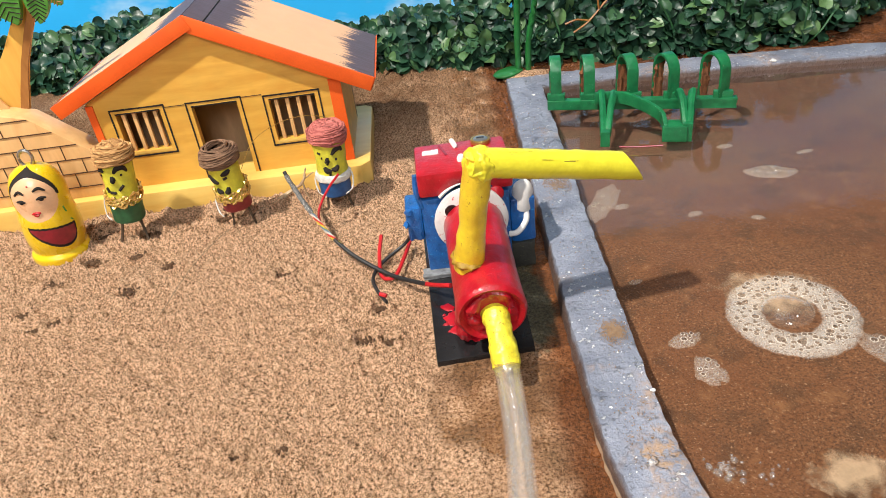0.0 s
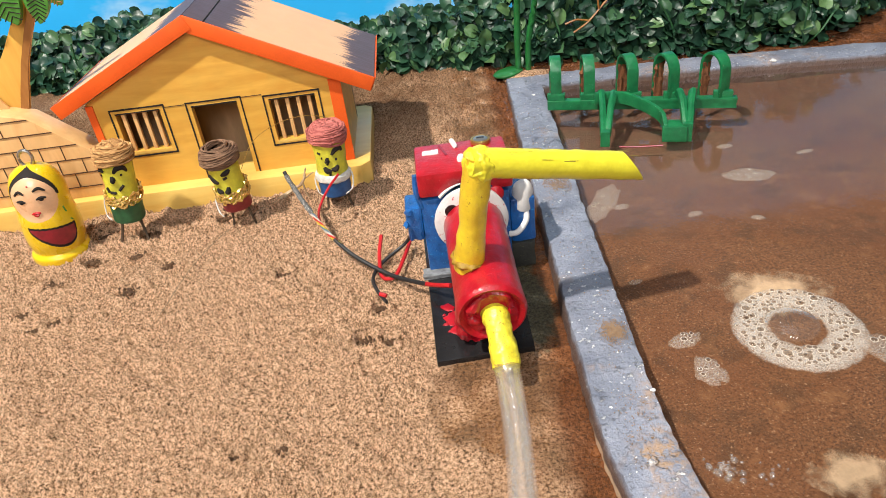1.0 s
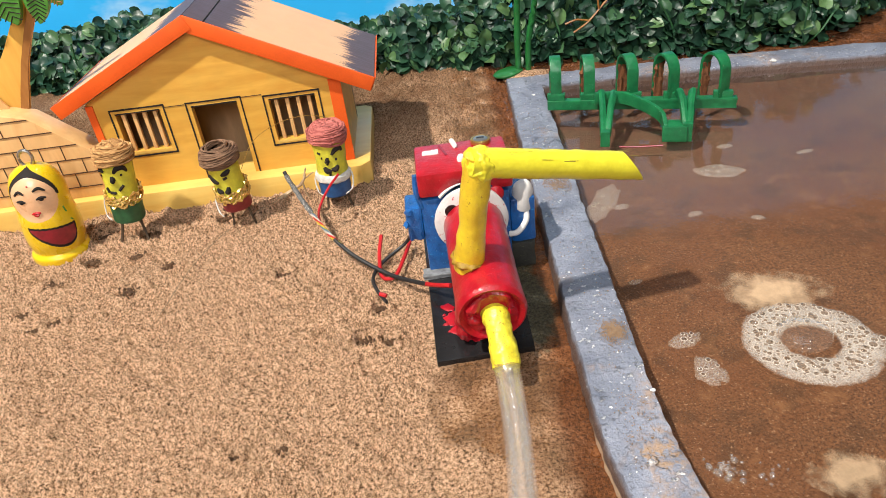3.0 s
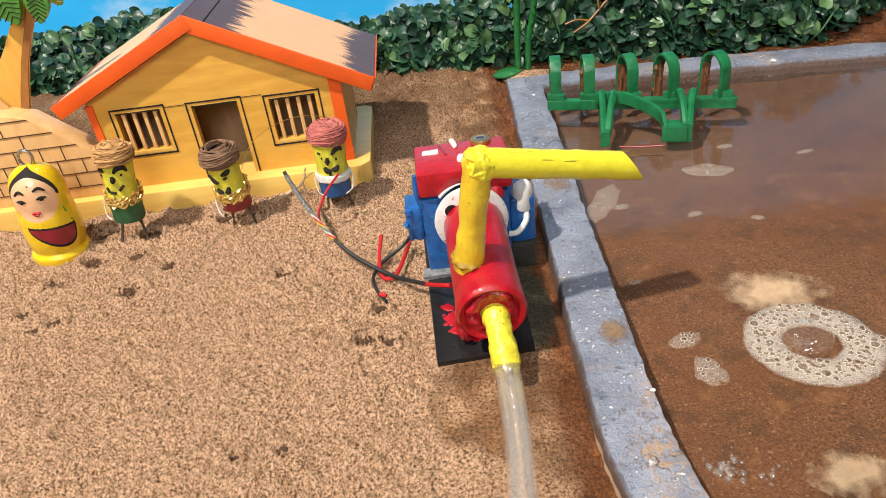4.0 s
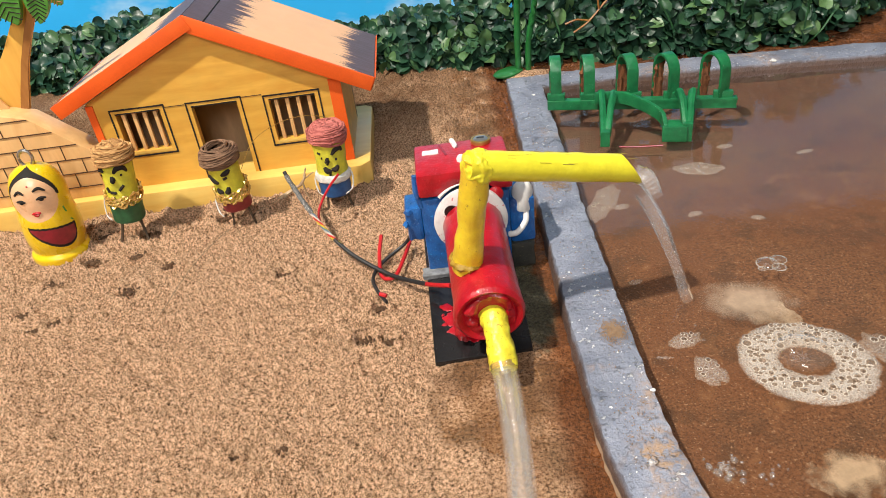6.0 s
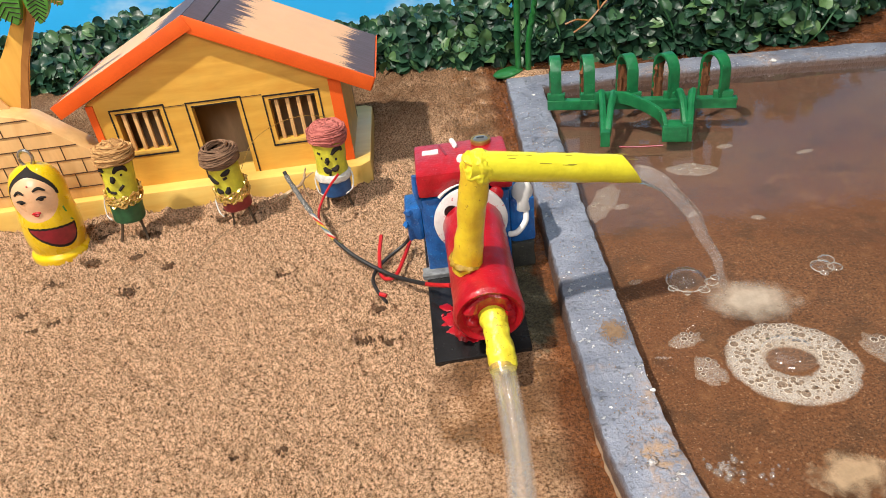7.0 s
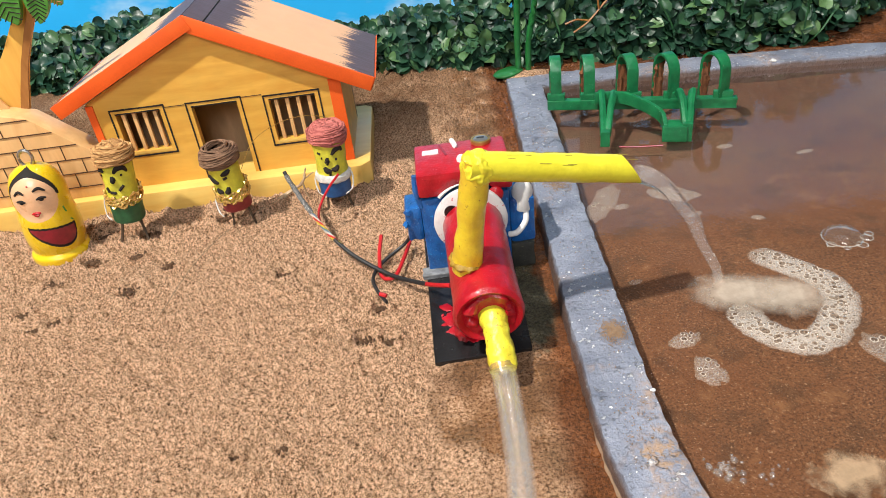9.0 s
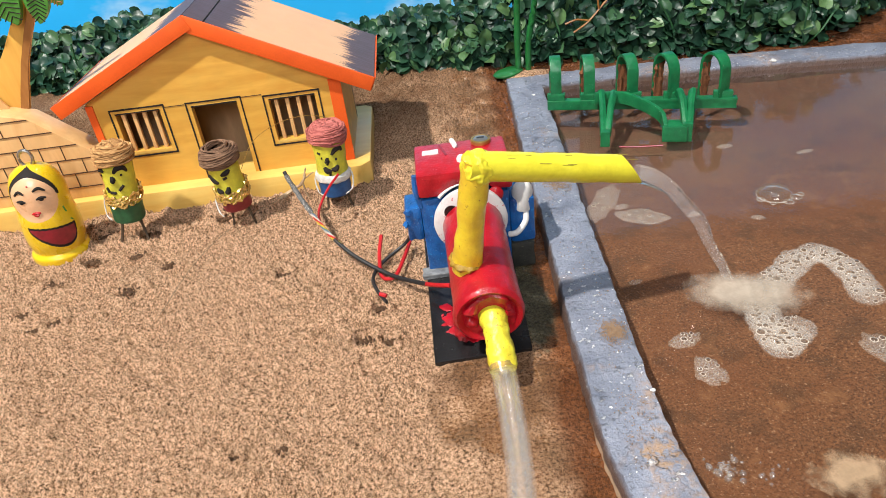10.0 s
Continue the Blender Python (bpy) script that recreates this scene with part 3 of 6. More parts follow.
def bed_height(x, y):
    p = Vector((x, y, 3))
    return -0.0035 + 0.0016 * noise.noise(p * 22) + 0.0007 * noise.noise(p * 90) - 0.004 * max(0, noise.noise(p * 9))


bed = new("pond_bed", sheet(list(np.arange(0.05, 0.7, 0.004)), list(np.arange(0.05, 0.46, 0.004)), bed_height))
bed.data.materials.append(BED)
tagged(bed, "muddy reddish-brown sand bed under shallow water", "pond bed", kind="structure")
water = new("water", sheet(list(np.arange(0.052, 0.7, 0.01)), list(np.arange(0.06, 0.46, 0.01)), lambda x, y: 0.0035))
water.data.materials.append(WATER)
water.visible_shadow = False
tagged(water, "shallow murky brown pond water with a glossy surface", "water", kind="structure")


def build_kerb():
    line = [(0.70, 0.365), (0.42, 0.412), (0.30, 0.4335), (0.20, 0.4475), (0.12, 0.4545), (0.0685, 0.4555)]
    back = smooth_path([(x, y, 0) for x, y in line], 30)
    down = smooth_path([(x, y, 0) for x, y in [(0.0685, 0.4555), (0.0655, 0.41), (0.0624, 0.36), (0.0585, 0.29), (0.055, 0.225), (0.0522, 0.165),
                                               (0.0527, 0.135), (0.0585, 0.105), (0.078, 0.078), (0.12, 0.066), (0.3, 0.062), (0.7, 0.06)]], 30)
    path = back[:-1] + down
    k0 = len(back) - 1
    across = [(-1.0, -0.012), (-1.0, -0.003), (-0.99, 0.0045), (-0.9, 0.0077), (-0.6, 0.0081), (-0.3, 0.0082), (0.0, 0.0083), (0.3, 0.0082), (0.6, 0.0082), (0.88, 0.0079),
              (0.98, 0.005), (1.0, -0.001), (1.0, -0.012)]
    bm = bmesh.new()
    rings = []
    for i, q in enumerate(path):
        if i == k0:
            a, b = (path[i] - path[i - 1]).normalized(), (path[i + 1] - path[i]).normalized()
            side = (Vector((-a.y, a.x, 0)) + Vector((-b.y, b.x, 0))).normalized() * 1.36
        else:
            d = (path[min(i + 1, len(path) - 1)] - path[max(i - 1, 0)]).normalized() if abs(i - k0) > 1 else (path[i] - path[i - 1]).normalized() if i < k0 else (path[i + 1] - path[i]).normalized()
            side = Vector((-d.y, d.x, 0))
        half = 0.0112 + (0.0008 if q.y > 0.3 else 0)
        ring = []
        for u, z in across:
            v = q - side * u * half + Vector((0, 0, z))
            w = noise.noise_vector(v * 90) * 0.0006 + noise.noise_vector(v * 330) * 0.0006
            ring.append(bm.verts.new(v + w))
        rings.append(ring)
    for a, b in zip(rings, rings[1:]):
        for k in range(len(across) - 1):
            bm.faces.new((a[k], a[k + 1], b[k + 1], b[k]))
    bmesh.ops.recalc_face_normals(bm, faces=bm.faces)
    return tagged(part("pond_kerb", bm, KERB, None), "grey painted plaster kerb with white chips and cracks round the pond", "kerb", kind="structure")


build_kerb()
backdrop = part("backdrop", box((-0.75, 0.656, -0.03), (0.75, 0.660, 0.26)), SKY, None)
tagged(backdrop, "blue painted sky board with pale clouds", "backdrop", kind="structure")

# ---- house ----
house = thing("toy_house", (-0.108, 0.352, 0.0), "yellow varnished wooden toy house with orange trim and peach roof", "toy house")


def build_house():
    prof = [(-0.30, 0.352), (-0.0385, 0.352), (-0.0333, 0.3575), (-0.0333, 0.437), (-0.0375, 0.441), (-0.30, 0.441)]
    part("plinth", prism(prof, 2, -0.003, 0.0122), BASEWOOD, house, "pale yellow wooden plinth with cut corner", bevel=0.0006)
    y0, y1 = 0.362, 0.3665
    holes = [(-0.1615, -0.138, 0.033, 0.0545), (-0.1215, -0.0975, 0.0122, 0.0535), (-0.081, -0.0565, 0.029, 0.052)]
    bm = bmesh.new()
    x = -0.1743
    for a, b, lo, hi in holes:
        box((x, y0, 0.0122), (a, y1, 0.0545), bm=bm)
        if lo > 0.0125:
            box((a, y0, 0.0122), (b, y1, lo), bm=bm)
        if hi < 0.0545:
            box((a, y0, hi), (b, y1, 0.0545), bm=bm)
        x = b
    box((x, y0, 0.0122), (-0.0425, y1, 0.0545), bm=bm)
    prism([(-0.1743, 0.0545), (-0.0425, 0.0545), (-0.0425, 0.0596), (-0.1100, 0.0926), (-0.1743, 0.0622)], 1, y0, y1, bm)
    bmesh.ops.remove_doubles(bm, verts=bm.verts, dist=1e-6)
    part("front_wall", bm, WALLWOOD, house, "yellow varnished gable wall", smooth=False)
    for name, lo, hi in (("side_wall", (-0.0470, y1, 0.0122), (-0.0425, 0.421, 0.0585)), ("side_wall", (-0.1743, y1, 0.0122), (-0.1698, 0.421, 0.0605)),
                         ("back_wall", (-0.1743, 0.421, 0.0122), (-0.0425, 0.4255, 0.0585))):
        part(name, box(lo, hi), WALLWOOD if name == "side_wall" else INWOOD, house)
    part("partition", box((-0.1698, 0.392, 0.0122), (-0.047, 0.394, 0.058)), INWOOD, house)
    # orange corner strips
    part("corner_strip", box((-0.0482, y0 - 0.0008, 0.0122), (-0.0418, y0 - 0.0001, 0.0590)), ORANGE, house)
    part("corner_strip", box((-0.1748, y0 - 0.0008, 0.0122), (-0.171, y0 - 0.0001, 0.0610)), ORANGE, house)
    # openings with bars, and the lines drawn round them
    for i, (a, b, lo, hi) in enumerate(holes):
        win = i != 1
        fr = part("window" if win else "doorway", box((a - 0.0001, y0 - 0.0002, lo - 0.0016), (b + 0.0001, y0 + 0.0002, lo - 0.0002)), BASEWOOD, house)
        if win:
            for k in range(4):
                cx = a + (b - a) * (k + 0.6) / 4.2
                part("bar", box((cx - 0.0010, y0 + 0.001, lo), (cx + 0.0010, y0 + 0.0032, hi)), PALEWOOD, fr, bevel=0.0003)
        g, w = 0.0028, 0.00075
        o = y0 - 0.0002
        lines = [((a - g, hi + g - 0.0008), (b + g, hi + g)), ((a - g, lo - (g if win else 0)), (a - g + w, hi + g)), ((b + g - w, lo - (g if win else 0)), (b + g, hi + g))]
        if win:
            lines.append(((a - g, lo - g - 0.0003), (b + g, lo - g + 0.0005)))
        lines += [((a, hi - 0.0001), (b, hi + 0.0005))]
        for (xa, za), (xb, zb) in lines:
            bm = box((xa, o - 0.00015, za), (xb, o + 0.0003, zb))
            roughen(bm, 3, 0.00018, 900)
            part("drawn_line", bm, INK, fr, smooth=False)
    # wall joints drawn on the face
    for xa, xb in ((-0.1350, -0.1245), (-0.0945, -0.0840)):
        part("drawn_line", box((xa, y0 - 0.0003, 0.0553), (xb, y0 + 0.0002, 0.0556)), BROWNINK, house)
    # roof: two boards, each with an orange fascia
    for name, apex, angle, length, flip in (("roof_board", (-0.1111, 0.1009), 26.2, 0.0976, 1), ("roof_board", (-0.1111, 0.1010), 25.1, 0.0869, -1)):
        bm = box((0.0, 0.0, -0.0066), (length, 0.0756, 0.0))
        bmesh.ops.bevel(bm, geom=bm.edges[:], offset=0.0005, segments=2, affect="EDGES")
        me = bpy.data.meshes.new(name)
        bm.to_mesh(me)
        bm.free()
        me.materials.append(ROOF)
        ob = new(name, me)
        ob.parent = house
        m = Matrix.Translation(Vector((apex[0], 0.3590, apex[1])) - BASE[house.name])
        if flip > 0:
            ob.matrix_local = m @ pose(0, 0, 0, 0, angle, 0)
        else:
            ob.matrix_local = m @ pose(0, 0.0756, 0, 0, 0, 180) @ pose(0, 0, 0, 0, angle, 0)
        BASE[ob.name] = BASE[house.name]
        ob["label"] = "peach board with streaky purple-black edges"
        # the orange strip on the gable end of the board
        c, s = math.cos(radians(angle)), math.sin(radians(angle))
        if flip > 0:
            q = Vector((apex[0] + 0.0101 * c, 0, apex[1] - 0.0101 * s))
            part("ridge_seam", tube([q + Vector((0, 0.3591, 0.0)), q + Vector((0, 0.395, 0.0)), q + Vector((0, 0.4344, 0.0))], 0.0004, 6), INK, house)
        quad = []
        for d, h in ((0, 0.0002), (length, 0.0002), (length, -0.0074), (0, -0.0074)):
            quad.append((apex[0] + flip * (d * c + h * s), apex[1] - d * s + h * c))
        part("fascia", prism(quad, 1, 0.3572 - (0.0004 if flip < 0 else 0), 0.3589), ORANGE, house, "bright orange painted strip", bevel=0.0003)
        e0, e1 = quad[1], quad[2]
        part("eave_strip", prism([(e0[0], e0[1]), (e0[0] + flip * 0.0006, e0[1] - 0.0003), (e1[0] + flip * 0.0006, e1[1]), (e1[0], e1[1])], 1, 0.3590, 0.4345), ORANGE, house)


build_house()

# ---- brick-painted wall block and wooden palm beside the house ----
block = thing("brick_wall_block", (-0.21, 0.358, 0.0122), "pale yellow wooden block with drawn brick lines", "toy wall")
outline = [(-0.29, 0.0122), (-0.1785, 0.0122), (-0.1795, 0.027), (-0.1779, 0.038), (-0.2045, 0.0603), (-0.216, 0.063), (-0.29, 0.066)]
part("body", prism(outline, 1, 0.3575, 0.372), PALEWOOD, block, bevel=0.0006)
random.seed(4)
for row in range(6):
    z = 0.0188 + row * 0.0082
    right = -0.179 if z < 0.036 else -0.1779 - (z - 0.038) * 1.18
    if z < 0.06:
        part("drawn_line", box((-0.288, 0.3571, z - 0.00022), (right - 0.0006, 0.3577, z + 0.00022)), BROWNINK, block, smooth=False)
    for k in range(9):
        x = -0.287 + 0.0135 * k + (0.0067 if row % 2 else 0) + random.uniform(-0.0012, 0.0012)
        top = min(z + 0.0082, 0.0595)
        if x < -0.183 - max(0, top - 0.036) * 1.15:
            part("drawn_line", box((x - 0.00022, 0.3572, z), (x + 0.00022, 0.3577, top)), BROWNINK, block, smooth=False)

palm = thing("toy_palm", (-0.212, 0.372, 0.0593), "flat wooden toy palm with green and black painted fronds", "toy tree")
part("trunk", prism([(-0.232, 0.0593), (-0.2085, 0.0593), (-0.2045, 0.07), (-0.1984, 0.085), (-0.1905, 0.099), (-0.180, 0.116), (-0.190, 0.119), (-0.1965, 0.108), (-0.2085, 0.092), (-0.222, 0.076)], 1, 0.3722, 0.3742), TRUNKWOOD, palm, bevel=0.0005)
part("trunk_edge", prism([(-0.2128, 0.0594), (-0.2082, 0.0594), (-0.2042, 0.07), (-0.1981, 0.085), (-0.1902, 0.099), (-0.1797, 0.116), (-0.1840, 0.1165), (-0.1938, 0.1), (-0.2018, 0.085), (-0.2085, 0.07)], 1, 0.3708, 0.3721), EDGEWOOD, palm)
part("lower_leaf", prism([(-0.245, 0.064), (-0.2145, 0.0594), (-0.2245, 0.077), (-0.2365, 0.091)], 1, 0.3692, 0.3707), PALEWOOD, palm, bevel=0.0004)
FROND = paint("frond_green", (0.10, 0.34, 0.05), (0.05, 0.20, 0.025), 0.4, 220, 1500, 0.2)


def frond(tip, root, width, dark):
    a, b = Vector((root[0], 0, root[1])), Vector((tip[0], 0, tip[1]))
    d = b - a
    side = Vector((d.z, 0, -d.x)).normalized()
    pts = [a + d * t + side * width * math.sin(math.pi * min(1, t * 0.9 + 0.08)) for t in np.linspace(0, 1, 9)]
    pts += [a + d * t - side * width * math.sin(math.pi * min(1, t * 0.9 + 0.08)) for t in np.linspace(1, 0, 9)[1:-1]]
    blade = part("frond", prism([(q.x, q.z) for q in pts], 1, 0.366, 0.3698), FROND, palm, bevel=0.0003)
    for k in range(9):
        t = 0.1 + 0.09 * k
        q = a + d * t
        for sg in (-1, 1):
            e = q + d * 0.12 + side * sg * width * 0.75 * math.sin(math.pi * t)
            part("stripe", tube([(q.x, 0.3659, q.z), ((q.x + e.x) / 2, 0.3658, (q.z + e.z) / 2), (e.x, 0.3659, e.z)], 0.00028, 5), INK if dark else EDGEWOOD, blade)


frond((-0.1815, 0.1035), (-0.178, 0.125), 0.0058, True)
frond((-0.192, 0.1045), (-0.199, 0.13), 0.0085, True)
frond((-0.201, 0.107), (-0.206, 0.128), 0.004, False)
frond((-0.2125, 0.109), (-0.212, 0.13), 0.005, True)
frond((-0.1685, 0.111), (-0.175, 0.124), 0.004, False)

# ---- painted wooden figures: plain turned shapes, one mesh each ----
DOLLY = paint("doll_yellow", (0.84, 0.58, 0.012), (0.76, 0.47, 0.01), 0.28, 60, 900, 0.05, 0.0002, coat=0.6)
SKIN = paint("doll_peach", (0.84, 0.52, 0.30), (0.78, 0.44, 0.24), 0.3, 60, 900, 0.05, 0.0002, coat=0.5)
MAROON = paint("maroon_paint", (0.30, 0.012, 0.025), (0.16, 0.006, 0.014), 0.35, 260, 1500, 0.2, coat=0.3)
LIPRED = paint("red_dab", (0.55, 0.015, 0.02), None, 0.35, 200, 1500, 0.1)
PEG = paint("peg_yellow", (0.72, 0.66, 0.05), (0.45, 0.42, 0.04), 0.5, 200, 1500, 0.5, 0.0005, chips=(0.05, 0.04, 0.02), chip=0.76)
PEGGREEN = paint("peg_green", (0.03, 0.13, 0.05), (0.015, 0.065, 0.03), 0.4, 220, 1500, 0.5, 0.0005, chips=(0.3, 0.4, 0.35), chip=0.7)
PEGRED = paint("peg_red", (0.27, 0.025, 0.03), (0.15, 0.012, 0.015), 0.4, 220, 1500, 0.5, 0.0005, chips=(0.5, 0.3, 0.3), chip=0.72)
PEGBLUE = paint("peg_blue", (0.02, 0.1, 0.28), (0.01, 0.05, 0.16), 0.4, 220, 1500, 0.5, 0.0005, chips=(0.4, 0.5, 0.6), chip=0.72)
JUTE = fibre_material("tan_jute", (0.62, 0.36, 0.14), (0.28, 0.13, 0.04))
JUTEDARK = fibre_material("brown_jute", (0.27, 0.15, 0.085), (0.09, 0.045, 0.025))
JUTEPINK = fibre_material("pink_jute", (0.58, 0.18, 0.15), (0.3, 0.07, 0.06))
THREAD = paint("silver_thread", (0.72, 0.7, 0.66), (0.5, 0.47, 0.42), 0.4, 500, 2500, 0.4)
GOLD = paint("gold_chain", (0.92, 0.64, 0.22), (0.62, 0.38, 0.09), 0.25, 300, 1500, 0.3, 0.0003, metal=0.6)
WIRE = paint("dark_wire", (0.09, 0.055, 0.03), (0.04, 0.025, 0.015), 0.5, 300, 1500, 0.3)


def dab(bm, m, slot, points, radius, fat=0.0005):
    """A low stroke of paint along points given as (angle, height) on a turned body of that radius function."""
    start = len(bm.faces)
    path = []
    for a, z in points:
        r = radius(z)
        path.append(m @ Vector((r * math.sin(radians(a)), -r * math.cos(radians(a)), z)))
    tube(smooth_path(path, 4) if len(path) > 2 else path, lambda t: 0.00025 + fat * math.sin(math.pi * (0.12 + 0.76 * t)), 6, bm)
    bm.faces.ensure_lookup_table()
    for f in bm.faces[start:]:
        f.material_index = slot


def build_doll():
    prof = [(0.0, 0.0), (0.0145, 0.0), (0.0158, 0.0015), (0.0158, 0.0042), (0.0140, 0.0062), (0.0142, 0.0075), (0.0152, 0.012), (0.0154, 0.018), (0.0150, 0.024),
            (0.0141, 0.029), (0.0143, 0.034), (0.0139, 0.039), (0.0124, 0.0435), (0.0098, 0.047), (0.006, 0.0492), (0.002, 0.0501), (0.0, 0.0502)]
    zs, rs = [z for r, z in prof[2:-1]], [r for r, z in prof[2:-1]]
    curve = smooth_path([(r, 0, z) for r, z in prof[2:-1]], 12)
    zs, rs = [q.z for q in curve], [q.x for q in curve]
    fine = [(0.0, 0.0), (0.0145, 0.0)] + [(float(np.interp(z, zs, rs)), float(z)) for z in np.linspace(0.0015, 0.0501, 190)]
    m = pose(-0.1950, 0.3215, -0.0008, 0, 3, 6) @ Matrix.Diagonal((0.9, 0.9, 1.02, 1))
    bm = lathe(fine, m, 250)
    inv = m.inverted()
    for f in bm.faces:
        c = inv @ f.calc_center_median()
        a = math.degrees(math.atan2(c.x, -c.y))
        face = ((a - 2) / 53) ** 2 + ((c.z - 0.0362) / 0.0108) ** 2
        hood = ((a - 2) / 59) ** 2 + ((c.z - 0.0376) / 0.0124) ** 2
        u = (a - 20) / 48
        room = math.sqrt(max(0.0, 1 - u * u)) * (0.72 + 0.28 * u)
        sag = (0.0212 - 0.0012 * u - c.z) / 0.0136
        if face < 1 and c.y < 0:
            f.material_index = 1
        elif hood < 1 and c.z > 0.0365 and c.y < 0:
            f.material_index = 2
        elif c.y < 0 and abs(u) < 0.93 and 0.05 < sag < room - 0.06:
            f.material_index = 3
        elif c.y < 0 and abs(u) < 1 and -0.03 < sag < room + 0.05:
            f.material_index = 2

    def rad(z):
        return float(np.interp(z, zs, rs)) + 0.00005
    for pts, slot in (([(-34, 0.0392), (-22, 0.0412), (-10, 0.0400)], 2), ([(10, 0.0410), (23, 0.0420), (35, 0.0402)], 2), ([(-31, 0.0362), (-21, 0.0368), (-11, 0.0362)], 2),
                      ([(12, 0.0370), (22, 0.0376), (32, 0.0370)], 2), ([(-7, 0.0298), (2, 0.0302), (11, 0.0300)], 4), ([(0, 0.0435), (3, 0.0435)], 4), ([(-24, 0.0361), (-20, 0.0358), (-16, 0.0361)], 2), ([(18, 0.0369), (22, 0.0366), (26, 0.0369)], 2), ([(-3, 0.0292), (2, 0.0290), (7, 0.0293)], 4), ([(58, 0.0295), (60, 0.0265)], 5), ([(62, 0.0225), (66, 0.0215)], 5)):
        dab(bm, m, slot, pts, rad)
    start = len(bm.faces)
    ring = [m @ Vector((0.0034 * math.sin(a), 0, 0.0531 + 0.0040 * math.cos(a))) for a in np.linspace(0, 2 * math.pi, 20)]
    tube(ring, 0.0008, 8, bm, caps=False)
    bm.faces.ensure_lookup_table()
    for f in bm.faces[start:]:
        f.material_index = 6
    ob = part("wooden_doll", bm, [DOLLY, SKIN, INK, MAROON, LIPRED, FROND, STEEL], None)
    tagged(ob, "yellow turned wooden doll with a metal loop standing on sand", "doll")


build_doll()


def build_peg(foot, height, r, lean, turn, cloth, hair, cloth_top, strokes, label, belt, seat, arms=(-1, 1), legs=0.0095):
    """A painted cork peg on two wire legs, with a wound turban."""
    m = pose(*foot, lean[0], lean[1], turn)
    wide = max(r, 0.0079)
    prof = [(0.0, legs), (r * 0.94, legs), (r, legs + 0.001)] + [(r * (1 + 0.03 * math.sin(9 * t)), legs + 0.001 + (height - legs - 0.001) * t) for t in np.linspace(0.03, 1, 26)] + [(0.0, height)]
    bm = lathe(prof, m, 40, None, 0.05, 260)
    inv = m.inverted()
    for f in bm.faces:
        c = inv @ f.calc_center_median()
        if c.z < cloth_top + 0.0012 * noise.noise(c * 400):
            f.material_index = 1

    def mark(slot, start):
        bm.faces.ensure_lookup_table()
        for f in bm.faces[start:]:
            f.material_index = slot
    # turban: rings of thread round the top
    random.seed(int(height * 1e5))
    for k in range(34):
        start = len(bm.faces)
        zc = height - 0.0022 + 0.0072 * (k / 33.0)
        bulge = wide * 1.2 * math.sqrt(1 - ((k / 33.0 - 0.35) / 0.75) ** 2) + random.uniform(-0.0003, 0.0003)
        tx, ty = random.uniform(-0.2, 0.2), random.uniform(-0.2, 0.2)
        ring = [m @ Vector((bulge * math.cos(a), bulge * math.sin(a), zc + bulge * (tx * math.cos(a) + ty * math.sin(a)))) for a in np.linspace(0, 2 * math.pi, 26)]
        tube(ring, 0.00052, 5, bm, caps=False, wobble=0.0004, scale=900)
        mark(2, start)
    start = len(bm.faces)
    dome = 0.0045 if not seat else 0.0008
    lathe([(wide * 1.12, height + 0.0005), (wide * 1.08, height + 0.0022), (wide * 0.85, height + 0.0022 + dome * 0.5), (wide * 0.5, height + 0.0022 + dome * 0.85), (0.0004, height + 0.0022 + dome)], m, 28, bm, 0.06, 500)
    mark(2, start)
    # gold thread round the waist
    if belt:
        for k in range(5):
            start = len(bm.faces)
            ring = [m @ Vector(((r + 0.0009) * math.cos(a), (r + 0.0009) * math.sin(a), cloth_top + 0.002 + 0.0011 * k - 0.0018 * math.cos(a + 1.6) + 0.0009 * math.sin(11 * a + 2 * k))) for a in np.linspace(0, 2 * math.pi, 60)]
            tube(ring, lambda u, k=k: 0.00055 + 0.00035 * math.sin(110 * u + k), 6, bm, caps=False, wobble=0.0009, scale=900)
            mark(6, start)
    else:
        start = len(bm.faces)
        lathe([(r + 0.0003, cloth_top - 0.0008), (r + 0.0012, cloth_top), (r + 0.0013, cloth_top + 0.0025), (r + 0.0003, cloth_top + 0.0036)], m, 32, bm, 0.04, 500)
        mark(5, start)
    # arms of bent silver wire, legs of dark wire
    for sg in arms:
        start = len(bm.faces)
        arm = [Vector((sg * (r + 0.0002), -0.001, cloth_top + 0.004)), Vector((sg * (r + 0.0016), -0.003, cloth_top + 0.001)), Vector((sg * (r + 0.0006), -0.006, cloth_top - 0.005)), Vector((sg * (r - 0.003), -0.0095, cloth_top - 0.0065))]
        tube(smooth_path([m @ q for q in arm], 5), 0.00036, 6, bm, wobble=0.0003, scale=900)
        mark(5, start)
    for sg in (-1, 1):
        start = len(bm.faces)
        leg = [Vector((sg * r * 0.55, 0, legs + 0.003)), Vector((sg * r * 0.72 + 0.0006, -0.0010, legs * 0.5)), Vector((sg * r * 0.95 + 0.0012, -0.0034, -0.002))]
        tube(smooth_path([m @ q for q in leg], 4), 0.0007, 6, bm)
        mark(4, start)
    for pts in strokes:
        dab(bm, m, 3, [(a * 1.3, height - d - 0.0022) for a, d in pts], lambda z: r * 1.02 - 0.0001, 0.0012)
    ob = part("peg_figure", bm, [PEG, cloth, hair, INK, WIRE, THREAD, GOLD], None)
    return tagged(ob, label, "figurine", group="peg figures before the house")


